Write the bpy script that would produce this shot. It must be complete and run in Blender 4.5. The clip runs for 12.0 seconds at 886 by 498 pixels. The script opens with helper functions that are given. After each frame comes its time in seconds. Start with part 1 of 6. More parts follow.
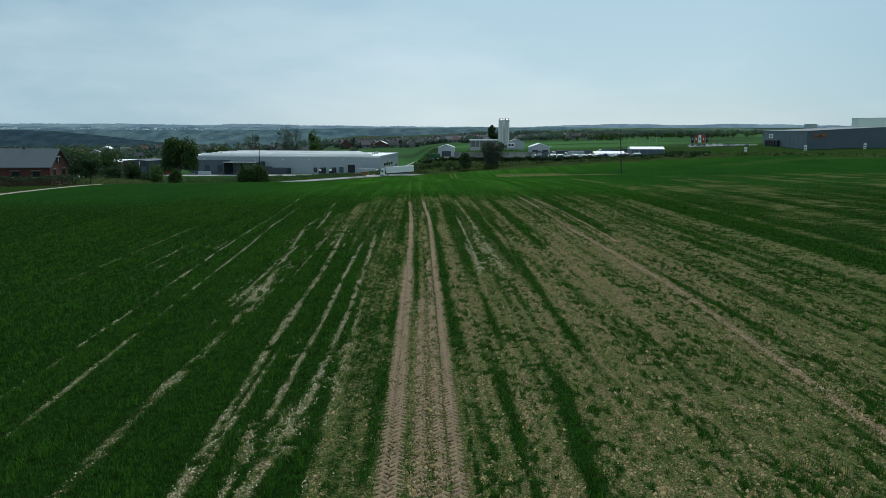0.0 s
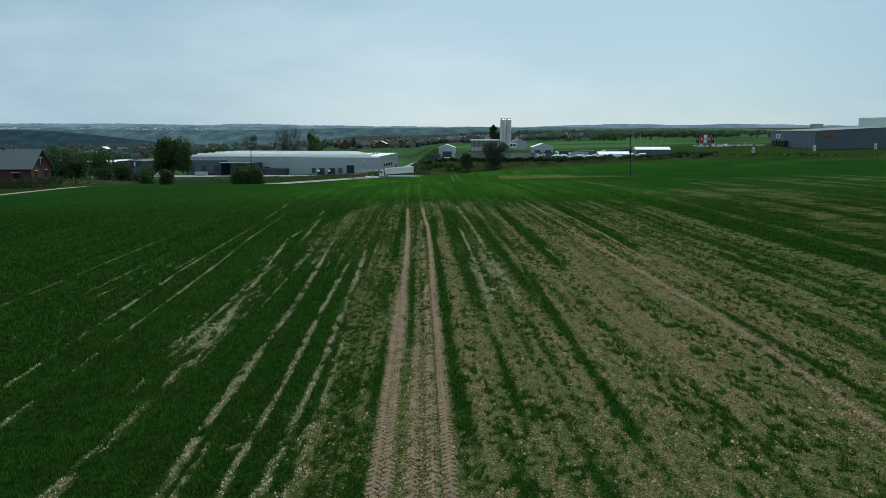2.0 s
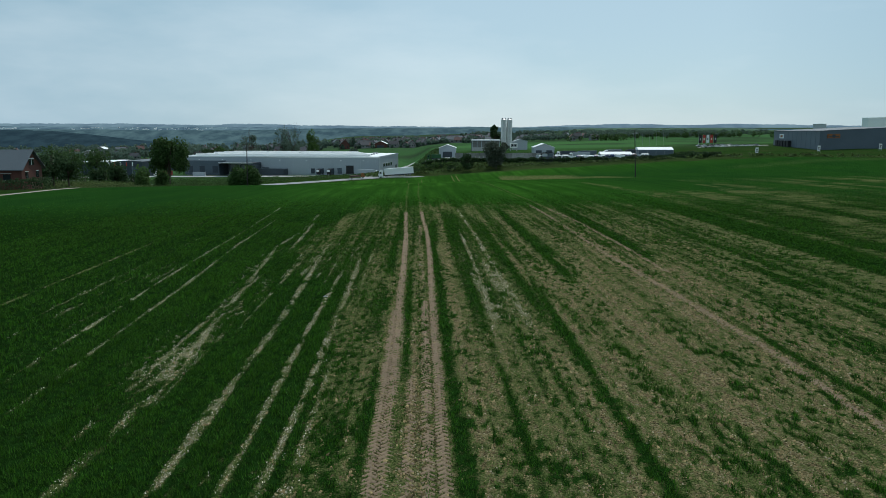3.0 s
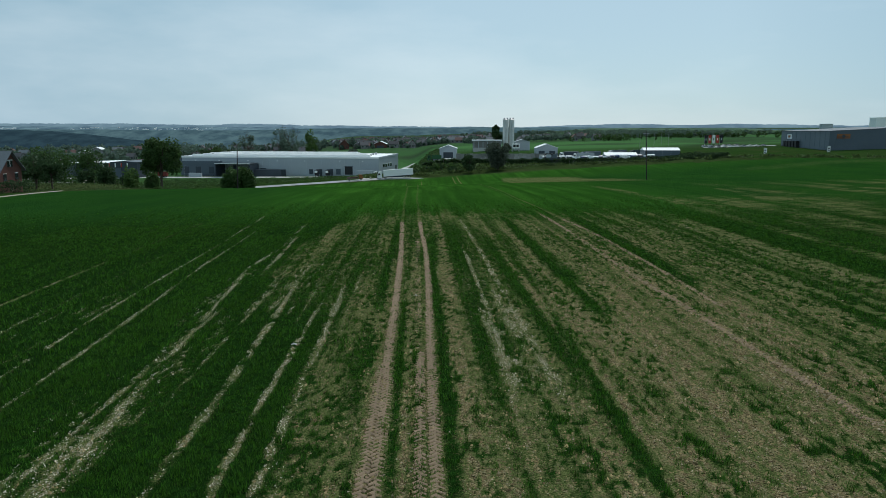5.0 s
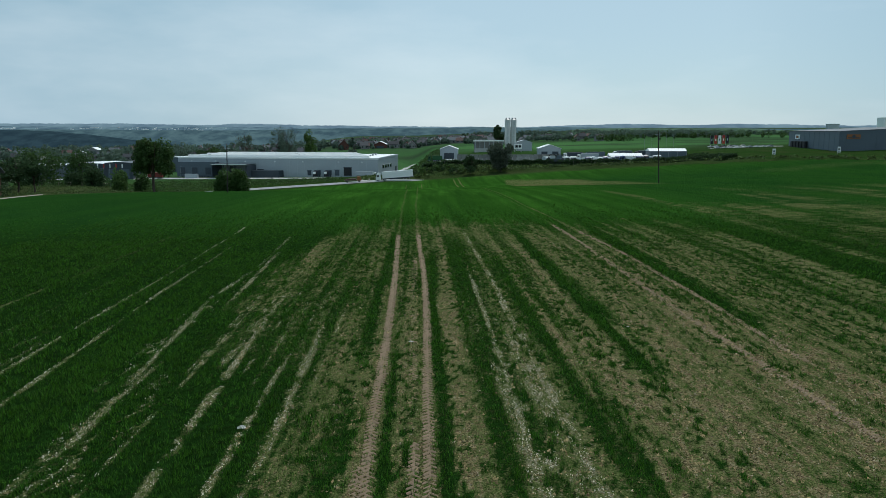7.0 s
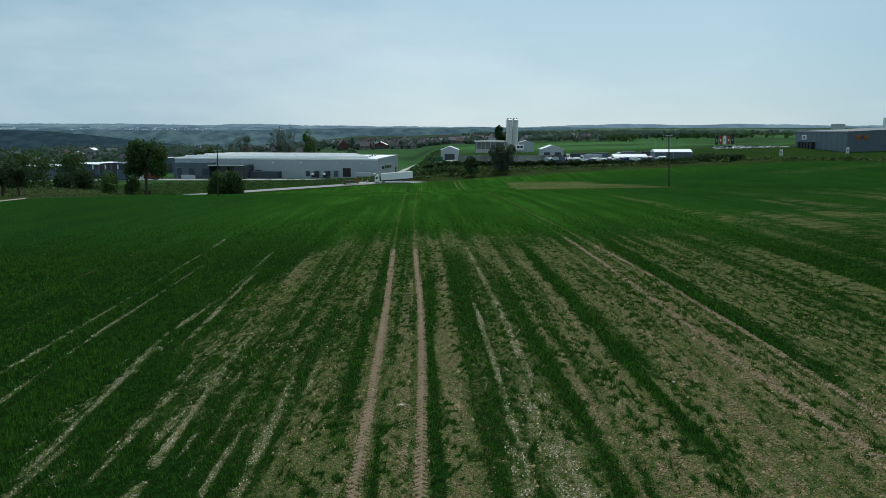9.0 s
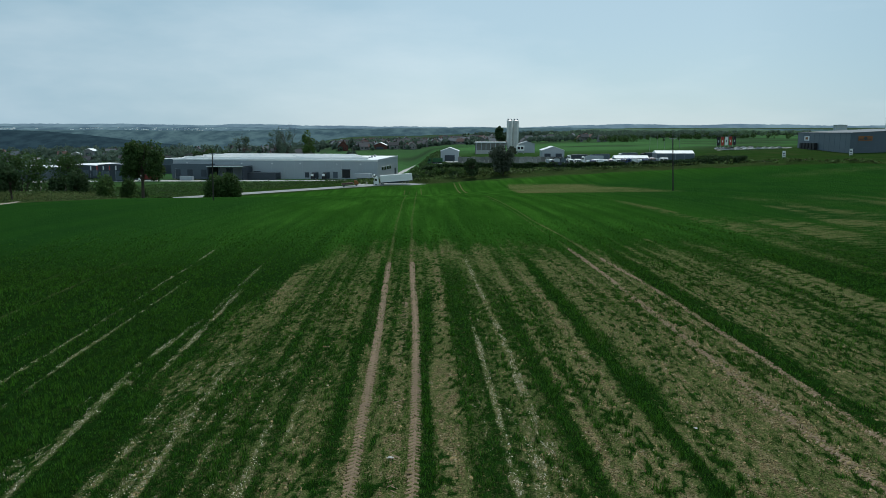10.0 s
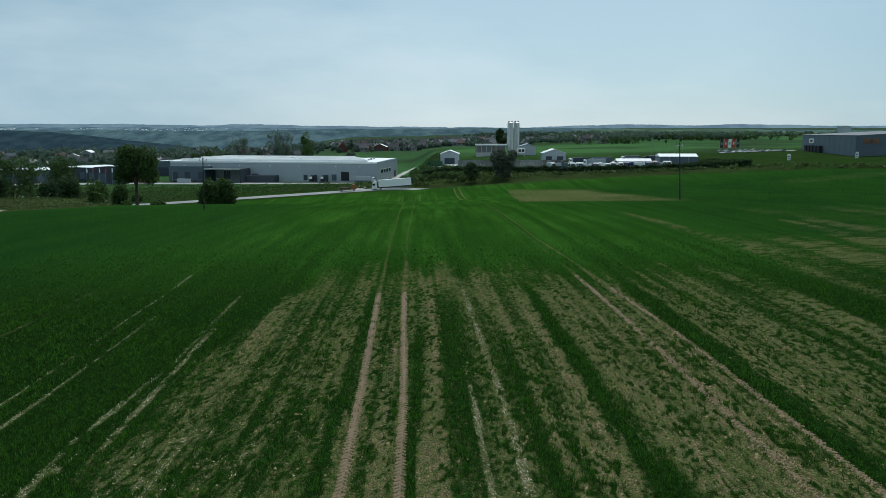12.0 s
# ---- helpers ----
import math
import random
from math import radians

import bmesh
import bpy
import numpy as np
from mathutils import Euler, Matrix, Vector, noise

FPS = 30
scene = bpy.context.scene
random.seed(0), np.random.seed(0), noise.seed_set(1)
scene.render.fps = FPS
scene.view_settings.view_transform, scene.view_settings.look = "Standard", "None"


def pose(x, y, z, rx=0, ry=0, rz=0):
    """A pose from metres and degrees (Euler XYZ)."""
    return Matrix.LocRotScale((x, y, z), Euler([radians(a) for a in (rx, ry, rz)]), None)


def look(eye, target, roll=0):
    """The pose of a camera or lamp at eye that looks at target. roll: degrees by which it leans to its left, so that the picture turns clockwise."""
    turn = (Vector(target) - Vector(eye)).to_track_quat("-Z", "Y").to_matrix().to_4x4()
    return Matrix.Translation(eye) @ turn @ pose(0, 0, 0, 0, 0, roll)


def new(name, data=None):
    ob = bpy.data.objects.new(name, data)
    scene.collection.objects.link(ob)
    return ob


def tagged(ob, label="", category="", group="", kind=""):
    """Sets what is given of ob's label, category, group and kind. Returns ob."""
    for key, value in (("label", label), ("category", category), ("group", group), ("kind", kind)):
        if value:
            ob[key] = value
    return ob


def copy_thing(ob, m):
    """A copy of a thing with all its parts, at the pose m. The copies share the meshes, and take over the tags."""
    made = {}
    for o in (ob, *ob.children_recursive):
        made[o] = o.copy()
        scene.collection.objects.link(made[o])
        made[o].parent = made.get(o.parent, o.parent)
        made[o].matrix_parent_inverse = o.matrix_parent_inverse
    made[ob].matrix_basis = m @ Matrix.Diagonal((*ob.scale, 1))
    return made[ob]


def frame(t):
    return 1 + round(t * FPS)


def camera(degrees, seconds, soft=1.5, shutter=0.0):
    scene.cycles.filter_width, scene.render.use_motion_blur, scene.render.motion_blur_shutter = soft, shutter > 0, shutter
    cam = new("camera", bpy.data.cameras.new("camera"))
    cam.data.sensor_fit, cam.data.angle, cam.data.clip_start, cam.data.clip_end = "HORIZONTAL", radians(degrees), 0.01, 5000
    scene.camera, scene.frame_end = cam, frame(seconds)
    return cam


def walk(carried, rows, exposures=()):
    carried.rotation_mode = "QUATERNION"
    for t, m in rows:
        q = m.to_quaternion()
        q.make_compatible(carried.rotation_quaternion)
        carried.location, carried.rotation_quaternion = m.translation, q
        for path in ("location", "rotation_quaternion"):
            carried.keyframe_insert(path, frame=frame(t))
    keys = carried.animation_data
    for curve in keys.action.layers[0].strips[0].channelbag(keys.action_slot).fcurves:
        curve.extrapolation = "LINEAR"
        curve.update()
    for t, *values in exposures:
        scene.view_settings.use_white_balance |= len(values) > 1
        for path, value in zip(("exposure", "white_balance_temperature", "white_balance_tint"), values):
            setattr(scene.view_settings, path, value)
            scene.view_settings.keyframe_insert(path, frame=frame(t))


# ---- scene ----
cam = camera(62.0, 12.0, soft=0.42)
PITCH = -9.10
PATH = [
    (0.0, 0.00, 0.00, 10.50, -2.205),
    (0.5, 0.08, 2.71, 10.49, -2.193),
    (1.0, 0.18, 5.43, 10.48, -2.181),
    (1.5, 0.28, 8.02, 10.46, -2.169),
    (2.0, 0.38, 10.57, 10.45, -2.157),
    (2.5, 0.48, 13.04, 10.45, -2.145),
    (3.0, 0.59, 15.50, 10.44, -2.133),
    (5.0, 0.96, 26.36, 10.51, -2.085),
    (5.5, 1.04, 29.06, 10.54, -2.073),
    (6.0, 1.11, 31.75, 10.58, -2.061),
    (6.5, 1.19, 34.35, 10.62, -2.049),
    (7.0, 1.27, 36.85, 10.67, -2.037),
    (9.0, 1.64, 45.33, 10.93, -1.989),
    (9.5, 1.79, 47.18, 11.24, -1.977),
    (10.0, 1.98, 48.95, 11.59, -1.965),
    (10.5, 2.18, 50.65, 11.95, -1.953),
    (11.0, 2.36, 52.25, 12.33, -1.941),
    (11.5, 2.51, 53.79, 12.72, -1.929),
    (12.0, 2.65, 55.27, 13.12, -1.917),
]
walk(cam, [(t, pose(x, y, z, 90 + PITCH, 0, yaw)) for t, x, y, z, yaw in PATH])

# ---- sky and sun ----
SUN_AZ, SUN_EL = 18.0, 52.0          # degrees from +y towards +x, and above the horizon
world = bpy.data.worlds.new("sky")
scene.world = world
world.use_nodes = True
wn, wl = world.node_tree.nodes, world.node_tree.links
wn.clear()
w_out = wn.new("ShaderNodeOutputWorld")
w_bg = wn.new("ShaderNodeBackground")
w_sky = wn.new("ShaderNodeTexSky")
w_sky.sky_type = "NISHITA"
w_sky.sun_disc = False
w_sky.sun_elevation = radians(SUN_EL)
w_sky.sun_rotation = radians(SUN_AZ)
w_sky.air_density, w_sky.dust_density, w_sky.ozone_density = 1.0, 0.35, 3.0
w_co = wn.new("ShaderNodeTexCoord")
w_map = wn.new("ShaderNodeMapping")
w_map.inputs["Scale"].default_value = (1.0, 1.0, 3.4)
w_noise = wn.new("ShaderNodeTexNoise")
w_map.inputs["Location"].default_value = (0.62, 0.2, 0.3)
w_noise.inputs["Scale"].default_value = 1.5
w_noise.inputs["Detail"].default_value = 6.0
w_noise.inputs["Roughness"].default_value = 0.55
w_ramp = wn.new("ShaderNodeValToRGB")
w_ramp.color_ramp.elements[0].position = 0.44
w_ramp.color_ramp.elements[1].position = 0.72
w_fac = wn.new("ShaderNodeMath")
w_fac.operation = "MULTIPLY"
w_fac.inputs[1].default_value = 0.40
w_veil = wn.new("ShaderNodeMix")
w_veil.data_type = "RGBA"
w_veil.inputs["Factor"].default_value = 0.80
w_veil.inputs["B"].default_value = (4.25, 5.95, 6.8, 1)
w_mix = wn.new("ShaderNodeMix")
w_mix.data_type = "RGBA"
w_mix.inputs["B"].default_value = (8.6, 9.4, 9.8, 1)
wl.new(w_co.outputs["Generated"], w_map.inputs["Vector"])
wl.new(w_map.outputs["Vector"], w_noise.inputs["Vector"])
wl.new(w_noise.outputs["Fac"], w_ramp.inputs["Fac"])
wl.new(w_ramp.outputs["Color"], w_fac.inputs[0])
wl.new(w_fac.outputs[0], w_mix.inputs["Factor"])
wl.new(w_sky.outputs["Color"], w_veil.inputs["A"])
w_sep = wn.new("ShaderNodeSeparateXYZ")
wl.new(w_co.outputs["Generated"], w_sep.inputs["Vector"])
w_away = wn.new("ShaderNodeMapRange")
w_away.inputs["From Min"].default_value, w_away.inputs["From Max"].default_value = 0.18, 0.74
w_away.inputs["To Min"].default_value, w_away.inputs["To Max"].default_value = 0.0, 0.95
w_side, w_abs = wn.new("ShaderNodeMath"), wn.new("ShaderNodeMath")
w_side.operation, w_abs.operation = "SUBTRACT", "ABSOLUTE"
w_side.inputs[1].default_value = 0.2
wl.new(w_sep.outputs["X"], w_side.inputs[0])
wl.new(w_side.outputs[0], w_abs.inputs[0])
wl.new(w_abs.outputs[0], w_away.inputs["Value"])
w_deep = wn.new("ShaderNodeMix")
w_deep.data_type = "RGBA"
w_deep.inputs["B"].default_value = (2.25, 4.0, 5.2, 1)
wl.new(w_away.outputs["Result"], w_deep.inputs["Factor"])
wl.new(w_veil.outputs["Result"], w_deep.inputs["A"])
wl.new(w_deep.outputs["Result"], w_mix.inputs["A"])
wl.new(w_mix.outputs["Result"], w_bg.inputs["Color"])
w_bg.inputs["Strength"].default_value = 0.11
wl.new(w_bg.outputs["Background"], w_out.inputs["Surface"])

sun = new("sun", bpy.data.lights.new("sun", "SUN"))
sun.data.energy = 2.0
sun.data.angle = radians(0.6)
sun.data.color = (1.0, 0.97, 0.92)
_a, _e = radians(SUN_AZ), radians(SUN_EL)
sun_from = Vector((math.sin(_a) * math.cos(_e), math.cos(_a) * math.cos(_e), math.sin(_e)))
sun.matrix_world = look(sun_from * 300, (0, 0, 0))
scene.view_settings.exposure = -0.07


# ---- materials ----
def material(name, base, rough=0.8, metal=0.0, vary=0.25, scale=3.0, fine=40.0, bump=0.0, spec=0.3, per_object=0.0, island=0.0):
    """A surface with two scales of variation in its brightness, and a fine relief."""
    m = bpy.data.materials.new(name)
    m.use_nodes = True
    n, l = m.node_tree.nodes, m.node_tree.links
    b = n["Principled BSDF"]
    b.inputs["Roughness"].default_value = rough
    b.inputs["Metallic"].default_value = metal
    b.inputs["Specular IOR Level"].default_value = spec
    co = n.new("ShaderNodeTexCoord")
    big, small = n.new("ShaderNodeTexNoise"), n.new("ShaderNodeTexNoise")
    big.inputs["Scale"].default_value, small.inputs["Scale"].default_value = scale, fine
    big.inputs["Detail"].default_value = 4
    l.new(co.outputs["Object"], big.inputs["Vector"])
    l.new(co.outputs["Object"], small.inputs["Vector"])
    add = n.new("ShaderNodeMath")
    add.operation = "ADD"
    l.new(big.outputs["Fac"], add.inputs[0])
    l.new(small.outputs["Fac"], add.inputs[1])
    rng = n.new("ShaderNodeMapRange")
    rng.inputs["From Min"].default_value, rng.inputs["From Max"].default_value = 0.6, 1.4
    rng.inputs["To Min"].default_value, rng.inputs["To Max"].default_value = 1 - vary, 1 + vary
    l.new(add.outputs[0], rng.inputs["Value"])
    value = rng.outputs["Result"]
    for amount, node, socket in ((per_object, "ShaderNodeObjectInfo", "Random"), (island, "ShaderNodeNewGeometry", "Random Per Island")):
        if amount:
            src, r2, mul = n.new(node), n.new("ShaderNodeMapRange"), n.new("ShaderNodeMath")
            r2.inputs["To Min"].default_value, r2.inputs["To Max"].default_value = 1 - amount, 1 + amount
            l.new(src.outputs[socket], r2.inputs["Value"])
            mul.operation = "MULTIPLY"
            l.new(value, mul.inputs[0])
            l.new(r2.outputs["Result"], mul.inputs[1])
            value = mul.outputs[0]
    mixer = n.new("ShaderNodeMix")
    mixer.data_type, mixer.blend_type = "RGBA", "MULTIPLY"
    mixer.inputs["Factor"].default_value = 1.0
    mixer.inputs["A"].default_value = (*base, 1)
    l.new(value, mixer.inputs["B"])
    l.new(mixer.outputs["Result"], b.inputs["Base Color"])
    if bump:
        bp = n.new("ShaderNodeBump")
        bp.inputs["Strength"].default_value = bump
        l.new(small.outputs["Fac"], bp.inputs["Height"])
        l.new(bp.outputs["Normal"], b.inputs["Normal"])
    return m


def leafy(name, base, trans=0.35, vary=0.35):
    """Leaves: a rough surface that lets some light through."""
    m = material(name, base, rough=0.7, vary=0.3, scale=0.35, fine=6.0, spec=0.15, island=vary)
    n, l = m.node_tree.nodes, m.node_tree.links
    b, out = n["Principled BSDF"], n["Material Output"]
    tr, mx = n.new("ShaderNodeBsdfTranslucent"), n.new("ShaderNodeMixShader")
    l.new(b.inputs["Base Color"].links[0].from_socket, tr.inputs["Color"])
    mx.inputs["Fac"].default_value = trans
    l.new(b.outputs["BSDF"], mx.inputs[1])
    l.new(tr.outputs["BSDF"], mx.inputs[2])
    l.new(mx.outputs["Shader"], out.inputs["Surface"])
    return m


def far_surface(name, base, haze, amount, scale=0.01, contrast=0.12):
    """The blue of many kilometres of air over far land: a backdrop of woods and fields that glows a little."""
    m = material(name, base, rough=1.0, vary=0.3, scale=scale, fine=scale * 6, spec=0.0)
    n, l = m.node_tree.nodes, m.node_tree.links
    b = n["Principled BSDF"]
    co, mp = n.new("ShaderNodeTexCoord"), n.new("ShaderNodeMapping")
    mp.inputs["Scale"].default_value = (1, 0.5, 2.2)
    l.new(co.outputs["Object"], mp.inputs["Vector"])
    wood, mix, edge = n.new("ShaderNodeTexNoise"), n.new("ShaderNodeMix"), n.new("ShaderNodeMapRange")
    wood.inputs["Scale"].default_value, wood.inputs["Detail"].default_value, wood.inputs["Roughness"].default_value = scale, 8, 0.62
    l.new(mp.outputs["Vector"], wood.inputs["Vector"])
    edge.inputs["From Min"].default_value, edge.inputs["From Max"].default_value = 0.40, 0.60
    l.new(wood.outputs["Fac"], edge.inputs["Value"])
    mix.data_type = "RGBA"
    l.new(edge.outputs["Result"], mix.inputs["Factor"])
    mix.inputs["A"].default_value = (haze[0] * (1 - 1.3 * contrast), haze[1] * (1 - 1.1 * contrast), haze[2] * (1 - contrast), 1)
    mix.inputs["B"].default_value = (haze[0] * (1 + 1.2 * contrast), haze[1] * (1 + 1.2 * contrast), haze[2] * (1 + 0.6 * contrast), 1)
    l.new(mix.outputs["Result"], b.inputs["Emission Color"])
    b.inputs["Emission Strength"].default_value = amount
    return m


M = {
    "clod": material("soil_clod", (0.220, 0.170, 0.085), rough=0.95, vary=0.3, scale=6, fine=30, spec=0.0, island=0.55),
    "crop": leafy("crop_leaf", (0.038, 0.114, 0.0088), 0.32, 0.85),
    "crop_dry": leafy("sparse_crop_leaf", (0.086, 0.148, 0.028), 0.32, 0.6),
    "straw": material("bleached_straw_and_sand", (0.60, 0.545, 0.41), rough=0.9, vary=0.25, scale=6, fine=40, spec=0.0, island=0.35),
    "stone": material("field_stone", (0.270, 0.228, 0.145), vary=0.3, scale=8, island=0.45),
    "soil_lug": material("pressed_soil", (0.255, 0.184, 0.122), rough=0.95, vary=0.25, scale=1.0, fine=30, spec=0.1),
    "asphalt": material("worn_asphalt", (0.30, 0.30, 0.29), rough=0.8, vary=0.2, scale=0.15, fine=8),
    "silo_paint": material("weathered_silo_paint", (0.55, 0.56, 0.54), rough=0.6, vary=0.15, scale=0.3, fine=4),
    "concrete_old": material("stained_concrete", (0.22, 0.215, 0.20), vary=0.3, scale=0.3, fine=5, per_object=0.3),
    "concrete": material("pale_concrete", (0.42, 0.41, 0.39), vary=0.2, scale=0.2, fine=5),
    "dirt": material("dirt_path", (0.34, 0.29, 0.22), vary=0.3, scale=0.6, fine=10),
    "leaf": leafy("broad_leaf", (0.052, 0.098, 0.028)),
    "leaf_dark": leafy("dark_leaf", (0.042, 0.078, 0.030)),
    "leaf_light": leafy("spring_leaf", (0.075, 0.135, 0.036)),
    # Both far leaf colours are paled and greyed to put distance haze into them.
    "leaf_far": leafy("haze_paled_foliage", (0.150, 0.235, 0.135), 0.5, 0.15),
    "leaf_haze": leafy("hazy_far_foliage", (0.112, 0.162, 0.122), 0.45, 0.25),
    "leaf_grey": leafy("thin_grey_foliage", (0.085, 0.105, 0.075)),
    "bark": material("bark", (0.07, 0.055, 0.042), rough=0.95, vary=0.35, scale=2, fine=20),
    "pole": material("weathered_pole_wood", (0.045, 0.038, 0.033), rough=0.9, vary=0.3, scale=1, fine=15),
    "porcelain": material("brown_porcelain", (0.12, 0.06, 0.04), rough=0.25, vary=0.1),
    "steel": material("galvanised_steel", (0.35, 0.36, 0.37), rough=0.45, metal=0.8, vary=0.15),
    "panel": material("grey_cladding", (0.36, 0.395, 0.42), rough=0.5, vary=0.08, scale=0.1, fine=2),
    "panel_dark": material("dark_cladding", (0.045, 0.058, 0.072), rough=0.5, vary=0.12, scale=0.1, fine=2),
    "panel_mid": material("blue_grey_cladding", (0.085, 0.112, 0.135), rough=0.5, vary=0.1, scale=0.1, fine=2),
    "cladding_blue": material("pale_blue_grey_cladding", (0.135, 0.165, 0.19), rough=0.5, vary=0.1, scale=0.1, fine=2),
    "white": material("white_paint", (0.78, 0.78, 0.76), rough=0.5, vary=0.03, scale=0.3, fine=4),
    "roof_white": material("white_roof_sheet", (0.90, 0.91, 0.90), rough=0.6, vary=0.06, scale=0.06, fine=1, spec=0.4),
    "roof_grey": material("grey_roof_sheet", (0.105, 0.118, 0.130), rough=0.5, vary=0.12, scale=0.2, fine=3),
    # Roof tile colours are desaturated so that the village carries some haze.
    "roof_red": material("red_roof_tile", (0.115, 0.064, 0.056), rough=0.8, vary=0.25, scale=0.4, fine=4, per_object=0.3),
    "roof_brown": material("brown_roof_tile", (0.080, 0.076, 0.080), rough=0.8, vary=0.25, scale=0.4, fine=4, per_object=0.3),
    "brick": material("red_brick", (0.105, 0.042, 0.032), rough=0.9, vary=0.2, scale=0.4, fine=12),
    "render_wall": material("pale_render", (0.20, 0.195, 0.19), rough=0.9, vary=0.12, scale=0.4, fine=6, per_object=0.25),
    "glass": material("window_glass", (0.02, 0.025, 0.03), rough=0.08, vary=0.05, spec=0.6),
    "rubber": material("tyre_rubber", (0.02, 0.02, 0.02), rough=0.9, vary=0.15),
    "dark_red": material("faded_red_tarpaulin", (0.17, 0.030, 0.022), rough=0.6, vary=0.15),
    "red": material("red_paint", (0.40, 0.045, 0.030), rough=0.4, vary=0.1),
    "orange": material("orange_print", (0.25, 0.095, 0.03), rough=0.5, vary=0.1),
    "blue": material("dark_blue_paint", (0.03, 0.06, 0.16), rough=0.35, vary=0.1),
    "black": material("black_paint", (0.02, 0.02, 0.022), rough=0.5, vary=0.15),
    "green_cloth": material("dark_green_cloth", (0.03, 0.10, 0.04), rough=0.8, vary=0.1),
    "meadow_grass": leafy("rough_meadow_grass", (0.075, 0.115, 0.034), 0.3, 0.5),
    "dull_plastic": material("weathered_plastic_sheet", (0.40, 0.40, 0.37), rough=0.55, vary=0.25, scale=9, fine=40),
    "wood": material("grey_fence_wood", (0.16, 0.13, 0.10), rough=0.9, vary=0.3, scale=2, fine=20),
}


# ---- numbers: smooth noise on the plan, the lie of the land, the cover of the crop ----
def _hash(i, j, seed):
    h = (i.astype(np.int64) * 374761393 + j.astype(np.int64) * 668265263 + seed * 1442695041) & 0x7FFFFFFF
    h = ((h ^ (h >> 13)) * 1274126177) & 0x7FFFFFFF
    return ((h ^ (h >> 16)) & 0xFFFF) / 65535.0


def smooth_noise(x, y, sx, sy, seed):
    """Value noise, 0 to 1, with cells sx by sy metres."""
    u, v = np.asarray(x, float) / sx, np.asarray(y, float) / sy
    i, j = np.floor(u), np.floor(v)
    a, b = u - i, v - j
    a, b = a * a * (3 - 2 * a), b * b * (3 - 2 * b)
    i, j = i.astype(np.int64), j.astype(np.int64)
    n00, n10 = _hash(i, j, seed), _hash(i + 1, j, seed)
    n01, n11 = _hash(i, j + 1, seed), _hash(i + 1, j + 1, seed)
    return (n00 * (1 - a) + n10 * a) * (1 - b) + (n01 * (1 - a) + n11 * a) * b


def ramp(v, a, b):
    k = np.clip((np.asarray(v, float) - a) / (b - a), 0, 1)
    return k * k * (3 - 2 * k)


def road_y(x):
    """The middle line of the country road, as y by x."""
    x = np.asarray(x, float)
    return 367.0 - 0.10 * np.minimum(x + 10, 0) - 0.0026 * np.maximum(x - 20, 0) ** 2 * (x < 140) \
        - (x >= 140) * (37.44 + 0.55 * (x - 140))


def land(x, y):
    """Height of the ground."""
    x, y = np.asarray(x, float), np.asarray(y, float)
    near = 0.0164 * np.clip(x, -400, 400) - 0.0061 * y - 2.55e-4 * np.clip(1 - np.maximum(x, x * -0.33) / 300, 0.25, 1.0) * np.clip(y - 120, 0, 230) ** 2
    floor = -10.3 + 0.0705 * np.clip(x, -190, 150)
    ry = road_y(np.clip(x, -400, 330))
    z = near + (floor - near) * ramp(y, ry - 95 + 55 * ramp(-x, 90, 130), ry - 8)
    z = z - 2.8 * ramp(x, -14, 22) * (1 - ramp(np.abs(y - ry), 4.5, 10))
    z = z + 2.2 * ramp(-x, 95, 116) * ramp(y, 252, 290) * (1 - ramp(y, 316, 345))
    # bank up to the works' yard behind the road, on the right
    plateau = -6.8 + 0.030 * np.clip(x - 110, 0, 180) + 3.2 * ramp(y, 450, 590) * ramp(x, 0, 60)
    k = ramp(y, ry + 8, ry + 40) * ramp(x, -8, 20)
    z = z + (plateau - z) * k
    # the warehouse's yard
    k = ramp(y, ry + 20, ry + 215) * (1 - ramp(x, -8, 20))
    z = z + (-22.8 + 0.012 * (x + 27) - z) * k
    # country behind
    way = x / np.maximum(y, 1.0)
    z = z + ramp(y, 640, 1350) * ramp(x, -100, 260) * (1 + 3 * ramp(way, 0.1, 0.3))
    z = z + ramp(y, 655, 960) * (11 + 5 * ramp(way, -0.22, -0.06)) * (1 - ramp(x, -8, 20))
    z = z - 34 * ramp(y, 980, 1600) * (1 - ramp(way, -0.2, -0.07))
    far = ramp(y, 2700, 4600)
    return z + far * (20 + 10 * smooth_noise(x, y, 700, 700, 5))


def bend(y, *way):
    """x along a line that runs through the given (y, x) places."""
    return np.interp(y, [p[0] for p in way], [p[1] for p in way])


def lane(x, y, cx, half, y0, y1, seed, soft=6.0):
    """1 along a lane of the drilled rows about x = cx, with uneven edges and ends."""
    one = np.full_like(y, float(seed) * 3.7)
    wide = half * (0.66 + 0.75 * smooth_noise(one, y, 1, 2.6, seed))
    sway = 0.22 * (smooth_noise(one, y, 1, 4.5, seed + 1) - 0.5) + 0.16 * (smooth_noise(one, y, 1, 0.9, seed + 2) - 0.5)
    return np.clip(1.35 - 0.8 * np.abs(x - cx - sway * min(1.0, 2 * half)) / wide, 0, 1) * ramp(y, y0 - soft, y0 + soft) * (1 - ramp(y, y1 - soft, y1 + soft))


def rut_left(y):
    return bend(y, (20, -0.88), (45, -0.62), (75, -0.40), (92, -0.45), (122, -0.85), (200, -1.1))


def rut_right(y):
    return bend(y, (20, 1.25), (45, 1.48), (68, 1.65), (80, 1.80), (92, 1.80), (103, 1.60), (122, 1.30), (160, 1.15), (220, 1.5))


def rut_far_left(y):
    return bend(y, (22, 16.2), (35, 16.9), (50, 17.7), (80, 17.3), (110, 17.7), (130, 17.6))


def rut_far_right(y):
    return bend(y, (35, 18.9), (60, 19.4), (85, 20.0), (103, 20.0), (150, 18.2), (230, 18.2))


